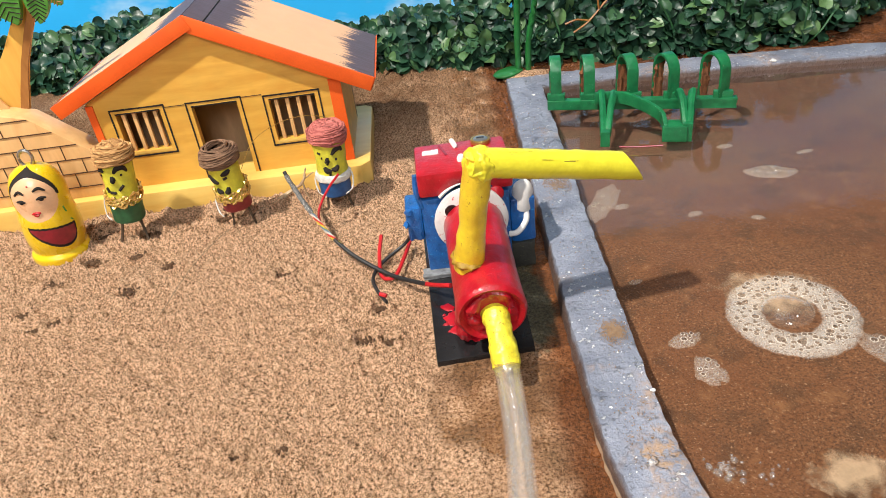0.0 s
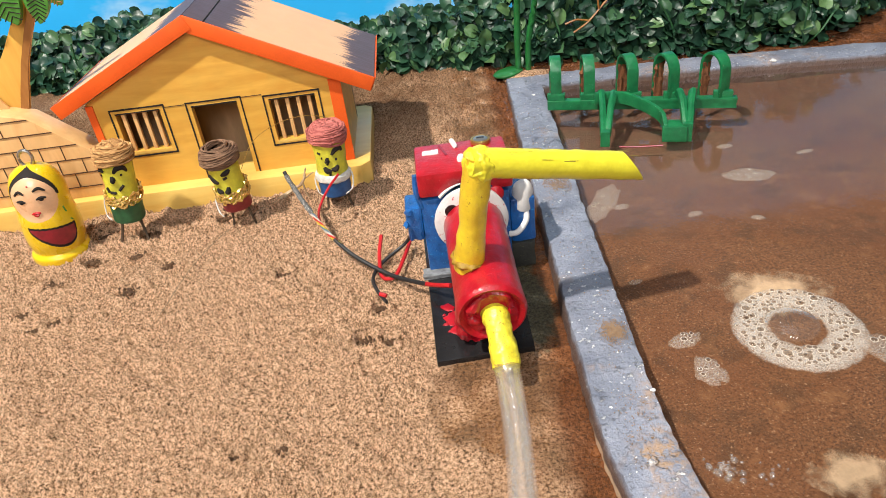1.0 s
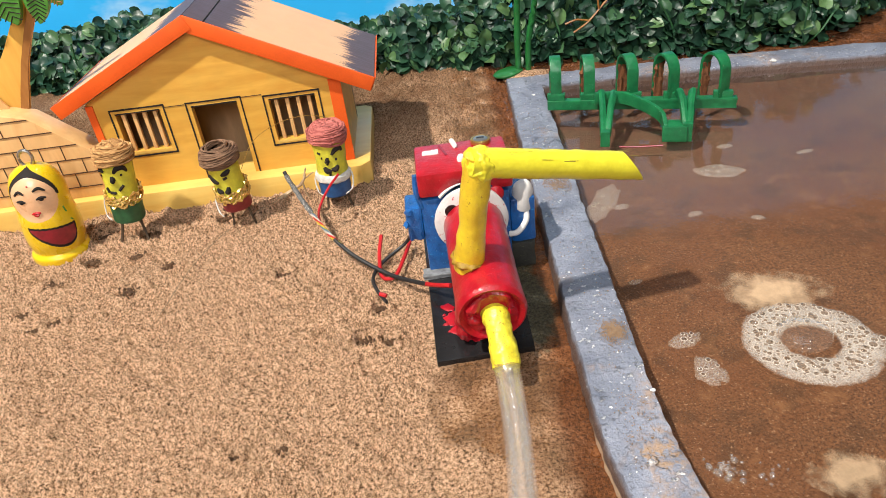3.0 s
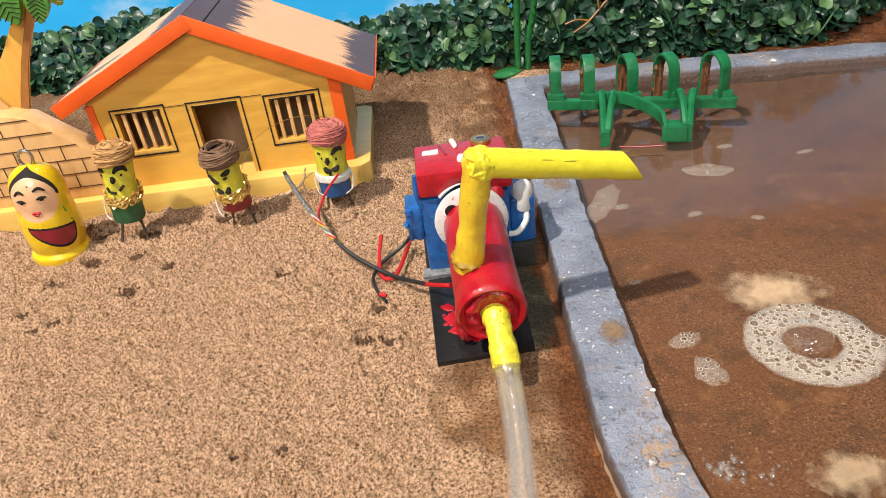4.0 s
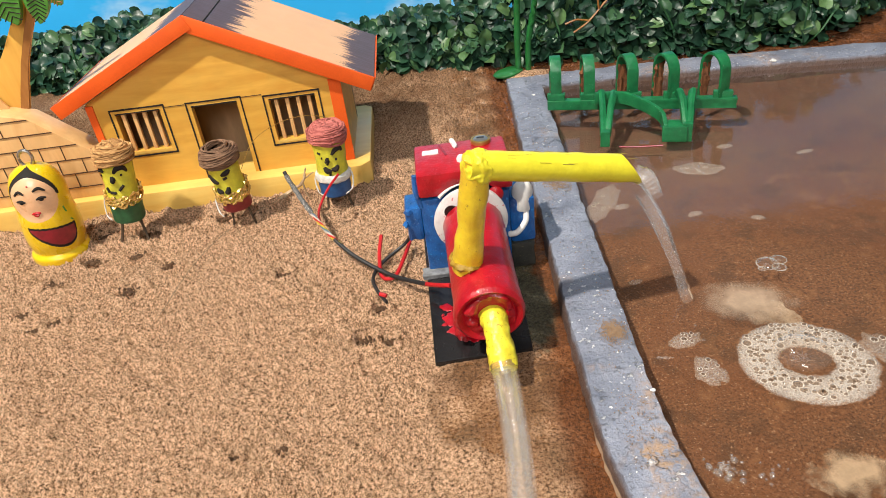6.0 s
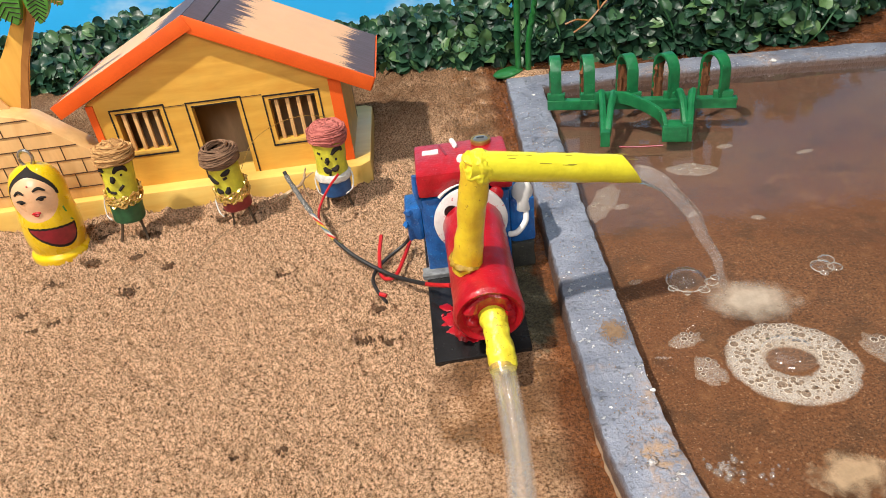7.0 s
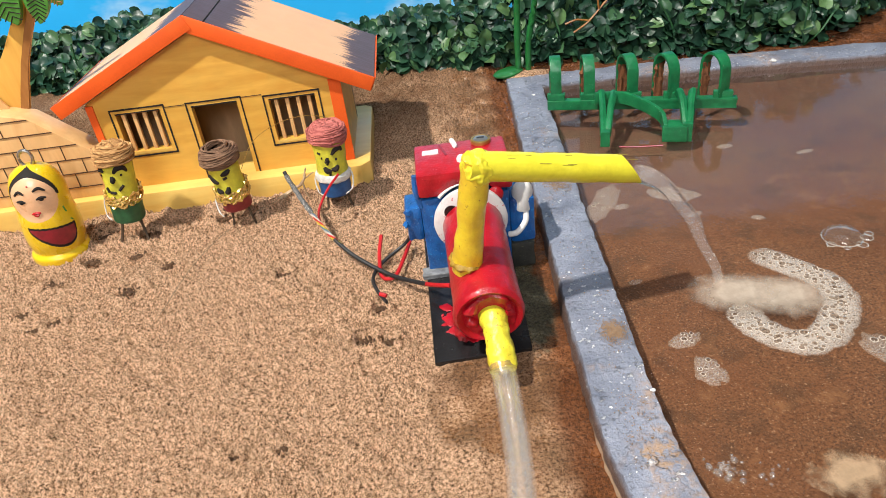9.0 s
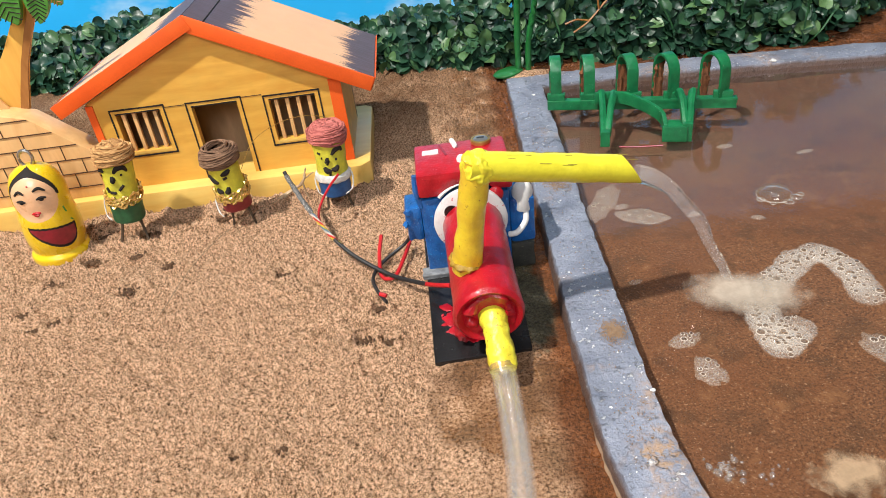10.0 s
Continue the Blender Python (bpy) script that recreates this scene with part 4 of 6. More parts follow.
FACE_A = [[(-40, 0.0045), (-30, 0.0030), (-20, 0.0040)], [(8, 0.0046), (18, 0.0024), (34, 0.0022), (44, 0.0048)], [(-34, 0.0062), (-31, 0.0064)], [(24, 0.0058), (29, 0.0060)], [(0, 0.0062), (2, 0.0082), (-2, 0.0098)], [(-24, 0.0125), (-18, 0.0150)], [(-14, 0.0150), (2, 0.0152)], [(12, 0.0140), (26, 0.0115)]]
build_peg((-0.1590, 0.327, 0.0012), 0.0455, 0.0077, (-3, 5), -4, PEGGREEN, JUTE, 0.0205, FACE_A, "yellow and green peg figure with a tan jute turban", True, False, (-1,), 0.0105)
FACE_B = [[(-36, 0.0050), (-22, 0.0075), (-8, 0.0092)], [(8, 0.0050), (24, 0.0040), (36, 0.0030)], [(10, 0.0072), (22, 0.0066)], [(-22, 0.0125), (-12, 0.0140), (-2, 0.0142)], [(2, 0.0144), (12, 0.0142), (16, 0.0118)]]
build_peg((-0.1010, 0.3275, -0.0015), 0.0415, 0.0075, (3, -3), -12, PEGRED, JUTEDARK, 0.0185, FACE_B, "yellow and maroon peg figure with a brown jute turban", True, True, (-1,), 0.0125)
FACE_C = [[(-36, 0.0052), (-26, 0.0056)], [(4, 0.0062), (16, 0.0038), (28, 0.0034), (36, 0.0052)], [(-26, 0.0078), (-23, 0.0079)], [(-8, 0.0075), (-10, 0.0100), (-6, 0.0105)], [(12, 0.0088), (17, 0.0089)], [(-22, 0.0128), (-14, 0.0145), (-2, 0.0150)], [(-2, 0.0140), (10, 0.0140), (18, 0.0122)], [(-10, 0.0165), (-4, 0.0168)]]
build_peg((-0.0515, 0.3305, -0.0012), 0.0428, 0.0080, (-2, 2), 6, PEGBLUE, JUTEPINK, 0.0195, FACE_C, "yellow and blue peg figure with a pink jute turban", False, False, (-1, 1), 0.0105)

# ---- pump set ----
pump = thing("pump_set", (0.012, 0.24, 0.0), "toy water pump with red casing, blue engine and yellow outlet pipe", "water pump")

GREENBLACK = paint("green_black", (0.035, 0.035, 0.028), (0.012, 0.013, 0.012), 0.7, 350, 1500, 0.9, 0.001, chips=(0.12, 0.12, 0.07), chip=0.62)
RUSTY_GLUE = paint("stained_glue", (0.42, 0.26, 0.02), (0.2, 0.1, 0.01), 0.5, 400, 1500, 0.6)


TAPE = paint("stained_tape", (0.84, 0.76, 0.05), (0.66, 0.52, 0.03), 0.36, 260, 900, 0.7, 0.0009, chips=(0.30, 0.17, 0.02), chip=0.6)


def build_pump():
    part("base_plate", prism([(-0.0076, 0.1975), (0.0292, 0.1992), (0.031, 0.290), (-0.0085, 0.289)], 2, 0.0, 0.0026), BLACK, pump, "black lacquered base plate", bevel=0.0004)
    f, b = Vector((0.0142, 0.1955, 0.0228)), Vector((0.0139, 0.2495, 0.0288))
    ax = (b - f).normalized()
    m = Matrix.Translation(f) @ ax.to_track_quat("Z", "Y").to_matrix().to_4x4()
    n = (b - f).length
    prof = [(0.0092, 0.0022), (0.0104, 0.0006), (0.0118, 0.0), (0.0126, 0.0008), (0.0129, 0.0025), (0.0126, 0.006)] + [(0.0124, n * t) for t in np.linspace(0.2, 0.97, 12)] + [(0.0116, n)]
    casing = part("pump_casing", lathe(prof, m, 48, None, 0.018, 160), RED, pump, "glossy red painted cylinder")
    ring = [m @ Vector((0.0078 * math.cos(a), 0.0078 * math.sin(a), 0.0024)) for a in np.linspace(0, 2 * math.pi, 60)]
    part("glue_bead", tube(ring, 0.0019, 12, None, False, 0.0022, 330), RED, casing, "lumpy red glue round the inlet")
    part("end_cover", lathe([(0.0102, 0.0), (0.0100, 0.0006), (0.0005, 0.0008)], m @ pose(0, 0, 0.0030, 180), 32, None, 0.05, 400), MAROON, casing, "dark red recessed end")
    bm = bmesh.new()
    bmesh.ops.create_icosphere(bm, subdivisions=4, radius=0.0024, matrix=Matrix.Translation((0.0042, 0.2110, 0.0088)) @ Matrix.Diagonal((1.2, 3.4, 2.6, 1)))
    part("paint_drip", roughen(bm, 0, 0.0016, 420), RED, pump, "spilt red paint")
    for k, (x, y, size) in enumerate(((0.0006, 0.2215, 0.0036), (0.0022, 0.2140, 0.0030), (-0.0012, 0.2290, 0.0022), (0.0080, 0.2092, 0.0030), (-0.0026, 0.2185, 0.0009), (-0.0014, 0.2140, 0.0007), (-0.0030, 0.2245, 0.0006))):
        splat = blob_disc(size, 140 + k, 0.0004, 0.35, 1.0, 1.3, 0.4 * k)
        bmesh.ops.translate(splat, vec=Vector((x, y, 0.0028)), verts=splat.verts)
        part("paint_spot", splat, RED, pump, "red paint spilt on the plate")
    # inlet nozzle, going down to the hose
    noz = smooth_path([(0.0148, 0.2000, 0.0222), (0.0156, 0.1945, 0.0205), (0.0161, 0.1885, 0.0162), (0.0165, 0.1815, 0.0108)], 14)
    part("inlet_nozzle", tube(noz, lambda t: 0.0048 + 0.0003 * math.sin(9 * t), 36, None, True, 0.0005, 420), TAPE, pump, "yellow taped inlet nozzle with brown stains")
    # riser and outlet pipe
    base, elbow, end = Vector((0.0083, 0.2118, 0.033)), Vector((0.0149, 0.2082, 0.0763)), Vector((0.0716, 0.221, 0.0607))
    riser = smooth_path([base, base.lerp(elbow, 0.33), base.lerp(elbow, 0.66), elbow, elbow + (elbow - base).normalized() * 0.003], 6)
    part("riser_pipe", tube(riser, lambda t: 0.0053 - 0.0006 * t + 0.0002 * math.sin(14 * t), 28, None, True, 0.0005, 200), YELLOW, pump, "yellow taped upright pipe")
    way = (end - elbow).normalized()
    side = Vector((0, 0, 1)).cross(way).normalized()
    top = way.cross(side).normalized()
    bm = bmesh.new()
    rings = []
    steps = 22
    length = (end - elbow).length
    for inner in (0, 1):
        for i in range(steps + 1):
            ring = []
            for k in range(28):
                a = 2 * math.pi * k / 28
                r = 0.0042 if inner else 0.0050
                u = -0.003 + (length + 0.003 - 0.0049 * (1 + math.sin(a)) + 0.003) * i / steps if not inner else length + 0.003 - 0.0049 * (1 + math.sin(a)) - 0.03 * i / steps
                w = side * math.cos(a) + top * math.sin(a)
                v = elbow + way * u + w * r
                if not inner:
                    v += w * 0.00035 * noise.noise(v * 170)
                ring.append(bm.verts.new(v))
            rings.append(ring)
    for a, b2 in zip(rings, rings[1:]):
        for k in range(28):
            bm.faces.new((a[k], a[(k + 1) % 28], b2[(k + 1) % 28], b2[k]))
    bm.faces.new(rings[0][::-1])
    bmesh.ops.recalc_face_normals(bm, faces=bm.faces)
    outlet = part("outlet_pipe", bm, LEMON, pump, "yellow outlet pipe with a slanting cut end")
    bm = bmesh.new()
    bmesh.ops.create_icosphere(bm, subdivisions=5, radius=0.0055, matrix=Matrix.Translation(elbow + Vector((0.0006, 0, -0.0008))) @ Matrix.Diagonal((1.05, 0.98, 1.12, 1)))
    roughen(bm, 0, 0.0009, 300)
    part("elbow_putty", roughen(bm, 0, 0.0006, 700), LEMON, outlet, "lumpy yellow putty at the bend")
    random.seed(12)
    ring = [base + Vector((0.0050 * math.cos(a), 0.0054 * math.sin(a), 0.0040 - 0.001 * math.cos(a))) for a in np.linspace(0, 2 * math.pi, 40)]
    bm = tube(ring, 0.0011, 10, None, False, 0.0012, 500)
    part("riser_putty", bm, RUSTY_GLUE, pump, "brown-stained glue ring")
    bm = bmesh.new()
    for k in range(30):
        u = random.uniform(0.008, length - 0.004)
        a = random.uniform(0.2, 2.6)
        w = side * math.cos(a) + top * math.sin(a)
        q = elbow + way * u + w * 0.00505
        d = way * random.uniform(0.002, 0.005) + side.cross(w) * random.uniform(-0.0006, 0.0006)
        tube([q - w * 0.00005, q + d * 0.5 + side.cross(w) * 0.0003, q + d + side.cross(w) * random.uniform(-0.001, 0.001)], 0.00010, 5, bm)
    part("tape_crease", bm, paint("old_glue", (0.36, 0.28, 0.04), None, 0.5), outlet)
    # flywheel behind the casing
    fm = pose(0.0132, 0.2515, 0.0305, 90)
    wheel = part("flywheel", lathe([(0.0134, 0.0), (0.0150, 0.0008), (0.0152, 0.0028), (0.0140, 0.0036)], fm, 48, None, 0.01, 200), DISC, pump, "white painted disc with red spatters")
    part("flywheel_hole", lathe([(0.0029, 0.0), (0.0029, 0.0005)], fm @ pose(-0.0076, 0.0060, 0.0034), 20), BLACK, wheel)
    # engine block
    bm = box((-0.0068, 0.2545, 0.0030), (0.0300, 0.2860, 0.0395))
    part("engine_block", roughen(bm, 2, 0.0006, 130), BLUE, pump, "blue painted engine block", bevel=0.0012)
    bm = box((0.0300, 0.2560, 0.0125), (0.0408, 0.2780, 0.0335))
    part("side_housing", roughen(bm, 2, 0.0006, 150), BLUE, pump, bevel=0.0016)
    # dark green-black block filling the space under the side housing
    part("foot", roughen(box((0.0285, 0.2550, 0.0000), (0.0400, 0.2790, 0.0124)), 2, 0.0008, 300), GREENBLACK, pump, "dark green-black engine foot", bevel=0.001)
    bm = box((-0.0136, 0.2550, 0.0200), (-0.0066, 0.2680, 0.0360))
    part("fuel_pump", roughen(bm, 2, 0.0008, 220), BLUE, pump, "small blue box on the engine's side", bevel=0.0012)
    for dz, dx in ((0.0345, -0.0128), (0.0285, -0.0142)):
        bm = bmesh.new()
        bmesh.ops.create_icosphere(bm, subdivisions=2, radius=0.0016, matrix=Matrix.Translation((dx + 0.0006, 0.2555, dz)))
        part("knob", roughen(bm, 0, 0.0012, 700), BLUE, pump)
    part("lever", tube(smooth_path([(-0.0062, 0.2555, 0.036), (-0.0078, 0.2553, 0.043), (-0.0074, 0.256, 0.0505)], 5), 0.0013, 8), BLUE, pump)
    bm = box((-0.0098, 0.2500, 0.0024), (0.0060, 0.2560, 0.0048))
    part("mount", roughen(bm, 2, 0.0008, 300), paint("grimy_metal", (0.28, 0.29, 0.30), (0.07, 0.07, 0.075), 0.35, 300, 1800, 0.6, 0.0006), pump, "grimy metal mount", bevel=0.0005)
    # red tank with an arched underside
    arch = [(-0.0070, 0.0410), (-0.0070, 0.0515), (0.0318, 0.0515), (0.0318, 0.0410), (0.0275, 0.0412)]
    arch += [(0.0132 + 0.0158 * math.cos(a), 0.0300 + 0.0158 * math.sin(a)) for a in np.linspace(0.75, 2.4, 14)]
    tank = part("fuel_tank", prism(arch, 1, 0.2530, 0.2815), RED, pump, "glossy red tank", bevel=0.0016)
    lip = [Vector((0.0132 + 0.0161 * math.cos(a), 0.2527, 0.0300 + 0.0161 * math.sin(a))) for a in np.linspace(1.75, 2.4, 12)]
    part("white_lip", tube(lip, lambda t: 0.0003 + 0.0005 * t, 6), WHITE, tank, "bare white edge of the arch")
    z = 0.0515
    part("decal", roughen(box((-0.0036, 0.2708, z - 0.0004), (0.0032, 0.2748, z + 0.0003)), 3, 0.0006, 700), WHITE, tank, "white painted patch", bevel=0.0002)
    part("white_strip", roughen(box((0.0, 0, 0), (0.0018, 0.0075, 0.0016), pose(0.0100, 0.2740, z - 0.0002, 0, 0, 12)), 2, 0.0006, 800), WHITE, tank, bevel=0.0006)
    part("groove", box((0.0, 0, 0), (0.0010, 0.0105, 0.0006), pose(0.0060, 0.2685, z - 0.0003, 0, 0, 14)), MAROON, tank)
    part("white_knob", lathe([(0.0018, 0), (0.0019, 0.0016), (0.0012, 0.0028), (0.0004, 0.003)], pose(0.0122, 0.2622, z - 0.0004), 14), WHITE, tank)
    cap = part("filler_cap", lathe([(0.0042, 0.0), (0.0044, 0.0006), (0.0041, 0.0017), (0.0034, 0.0019), (0.0032, 0.0013)], pose(0.0218, 0.2775, z - 0.0002), 28), BRASS, tank, "brass filler cap with a steel top")
    part("cap_top", lathe([(0.0031, 0.0), (0.0031, 0.0007), (0.0014, 0.0010)], pose(0.0218, 0.2775, z + 0.0009), 20), STEEL, cap)
    part("cap_slot", box((0.0202, 0.2770, z + 0.0017), (0.0234, 0.2780, z + 0.0022)), BLACK, cap)
    # white air filter and its bent pipe
    am = pose(0.0357, 0.2590, 0.0268, -8, 4, 0)
    part("air_filter", lathe([(0.0036, 0.0), (0.0043, 0.001), (0.0044, 0.0085), (0.0038, 0.0105), (0.0028, 0.0120), (0.0020, 0.0124)], am, 24, None, 0.09, 260), WHITE, pump, "white painted air filter")
    part("filter_pipe", tube(smooth_path([(0.0370, 0.2575, 0.0275), (0.0362, 0.2545, 0.0235), (0.0325, 0.2530, 0.0195), (0.0290, 0.2540, 0.0182)], 6), 0.0013, 10), WHITE, pump)
    part("red_cap", lathe([(0.0030, 0.0), (0.0031, 0.0016), (0.0018, 0.0024)], pose(0.0245, 0.2535, 0.0395, 80), 16), RED, pump)


build_pump()

# ---- clear hose on the sand, feeding the inlet ----
hose = thing("clear_hose", (0.0125, 0.1213, 0.005), "clear plastic hose lying on wet sand, joined to the pump", "hose")
hp = smooth_path([(0.0164, 0.1835, 0.0122), (0.0165, 0.1755, 0.0085), (0.0160, 0.1600, 0.0058), (0.0150, 0.1450, 0.0052), (0.0125, 0.1213, 0.0050), (0.009, 0.09, 0.005), (0.004, 0.04, 0.005), (0.0, -0.02, 0.005), (-0.01, -0.12, 0.005)], 8)
skin = part("hose_wall", tube(hp, 0.0045, 24, None, False), HOSE, hose, "clear plastic wall")
skin.visible_shadow = False
bore = part("inner_wall", tube(hp, 0.0034, 20, None, False), HOSE, hose, "inner wall wet with water")
bore.visible_shadow = False
part("collar", tube(hp[1:4], 0.00475, 24, None, False), clear_material("glued_collar", (0.8, 0.68, 0.42), 0.15, 1.45, 1.6, 0.25, (0.6, 0.45, 0.2), 0.3, 300), hose, "yellowed glue collar")

# ---- cable and loose wires ----
CABLEBLACK = paint("black_sleeve", (0.02, 0.02, 0.022), (0.01, 0.01, 0.011), 0.45, 400, 1600, 0.3, 0.0003, chips=(0.2, 0.19, 0.18), chip=0.72)
CABLEGREY = paint("stripped_cable", (0.13, 0.125, 0.12), (0.05, 0.045, 0.045), 0.5, 500, 2200, 0.7, 0.0006, chips=(0.62, 0.6, 0.57), chip=0.57)
cable = thing("cable", (-0.009, 0.24, 0.002), "black cable with a stripped grey end lying on sand", "cable")
line = smooth_path([(0.0012, 0.2312, 0.0120), (-0.0087, 0.2400, 0.0080), (-0.0245, 0.2559, 0.0042), (-0.0394, 0.2693, 0.0070), (-0.0480, 0.2790, 0.0105), (-0.0549, 0.2890, 0.0140), (-0.0619, 0.2974, 0.0220), (-0.0709, 0.3138, 0.0300)], 8)
part("red_core", tube(line[:9], 0.0010, 10), LIPRED, cable)
part("sleeve", tube(line[6:34], 0.00095, 10), CABLEBLACK, cable)
for k, (c, nm) in enumerate((((0.72, 0.68, 0.6), "white_core"), ((0.62, 0.02, 0.02), "red_core"), ((0.7, 0.55, 0.03), "yellow_core"), ((0.12, 0.2, 0.28), "blue_core"))):
    tw = []
    for i, q in enumerate(line[26:47]):
        a = 0.85 * i + k * math.pi / 2
        tw.append(q + Vector((math.cos(a), 0.5 * math.sin(a), math.sin(a))) * 0.0006)
    part(nm, tube(tw, 0.00042, 6), paint(nm, c, None, 0.4, 300, 1500, 0.1), cable)
part("stripped_end", tube(line[45:], 0.0012, 10, None, True, 0.0006, 600), CABLEGREY, cable, "frayed grey stripped end")
part("frayed_tip", tube([line[-1], line[-1] + Vector((-0.0008, 0.001, 0.0022))], 0.0010, 8), CABLEBLACK, cable)

red_wire = thing("red_wire", (-0.0275, 0.262, 0.001), "thin bent red wire lying on sand by the pump", "wire")
part("strand", tube(smooth_path([(-0.0275, 0.2800, 0.0100), (-0.0290, 0.2690, 0.0055), (-0.0280, 0.2580, 0.0020), (-0.0225, 0.2560, 0.0028), (-0.0180, 0.2680, 0.0040), (-0.0146, 0.2806, 0.0050)], 8), 0.0009, 8), LIPRED, red_wire)
black_wire = thing("black_wire", (-0.0322, 0.2577, 0.001), "thin black wire with a bare red tip on sand", "wire")
part("strand", tube(smooth_path([(-0.0120, 0.2700, 0.0170), (-0.0165, 0.2740, 0.0080), (-0.0272, 0.2680, 0.0035), (-0.0322, 0.2577, 0.0025), (-0.0300, 0.2470, 0.0022), (-0.0262, 0.2390, 0.0020)], 8), 0.0008, 8), CABLEBLACK, black_wire)
part("red_tip", tube([(-0.0290, 0.2440, 0.0032), (-0.0262, 0.2420, 0.0030)], 0.0010, 8), LIPRED, black_wire)
thin = thing("red_wire", (-0.0584, 0.31, 0.0), "thin red wire leaning against the blue peg figure", "wire")
part("strand", tube(smooth_path([(-0.0462, 0.3165, 0.0262), (-0.0520, 0.3110, 0.0215), (-0.0572, 0.3030, 0.0150), (-0.0560, 0.2910, 0.0130)], 8), 0.0006, 6), LIPRED, thin)

twig = thing("dry_twig", (-0.0762, 0.3455, 0.0), "pale frayed twig lying by the plinth", "twig")
STRAW = paint("straw", (0.52, 0.38, 0.24), (0.32, 0.2, 0.11), 0.7, 300, 1800, 0.5)
part("stalk", tube(smooth_path([(-0.0852, 0.3455, 0.0015), (-0.0775, 0.3450, 0.0058), (-0.0700, 0.3430, 0.0112), (-0.0668, 0.3440, 0.0190)], 6), lambda t: 0.0013 - 0.0009 * t, 7, None, True, 0.0005, 500), STRAW, twig)
part("fork", tube(smooth_path([(-0.0700, 0.3430, 0.0112), (-0.0690, 0.3425, 0.0050), (-0.0680, 0.3420, 0.0010)], 5), 0.0006, 6), STRAW, twig)
part("fork", tube(smooth_path([(-0.0690, 0.3433, 0.0125), (-0.0655, 0.3430, 0.0150), (-0.0630, 0.3425, 0.0165)], 5), 0.00035, 5), STRAW, twig)
fibre = thing("loose_fibre", (-0.068, 0.325, 0.0), "long golden thread hanging between two turbans", "thread")
part("strand", tube(smooth_path([(-0.0454, 0.3250, 0.0520), (-0.0560, 0.3250, 0.0550), (-0.0686, 0.3250, 0.0537), (-0.0800, 0.3250, 0.0490), (-0.0880, 0.3250, 0.0424), (-0.0945, 0.3250, 0.0317)], 8), 0.00016, 5), BRASS, fibre)
straw = thing("straw_fibre", (-0.110, 0.318, 0.0), "long pale straw fibre lying on sand", "thread")
part("strand", tube(smooth_path([(-0.0850, 0.3400, 0.0040), (-0.1050, 0.3200, 0.0030), (-0.1180, 0.2900, 0.0030), (-0.1250, 0.2500, 0.0030)], 8), 0.00018, 5), STRAW, straw)

# ---- plough in the pond ----
plough = thing("plough", (0.125, 0.385, 0.0), "green painted five-tined toy plough standing in the pond", "plough")


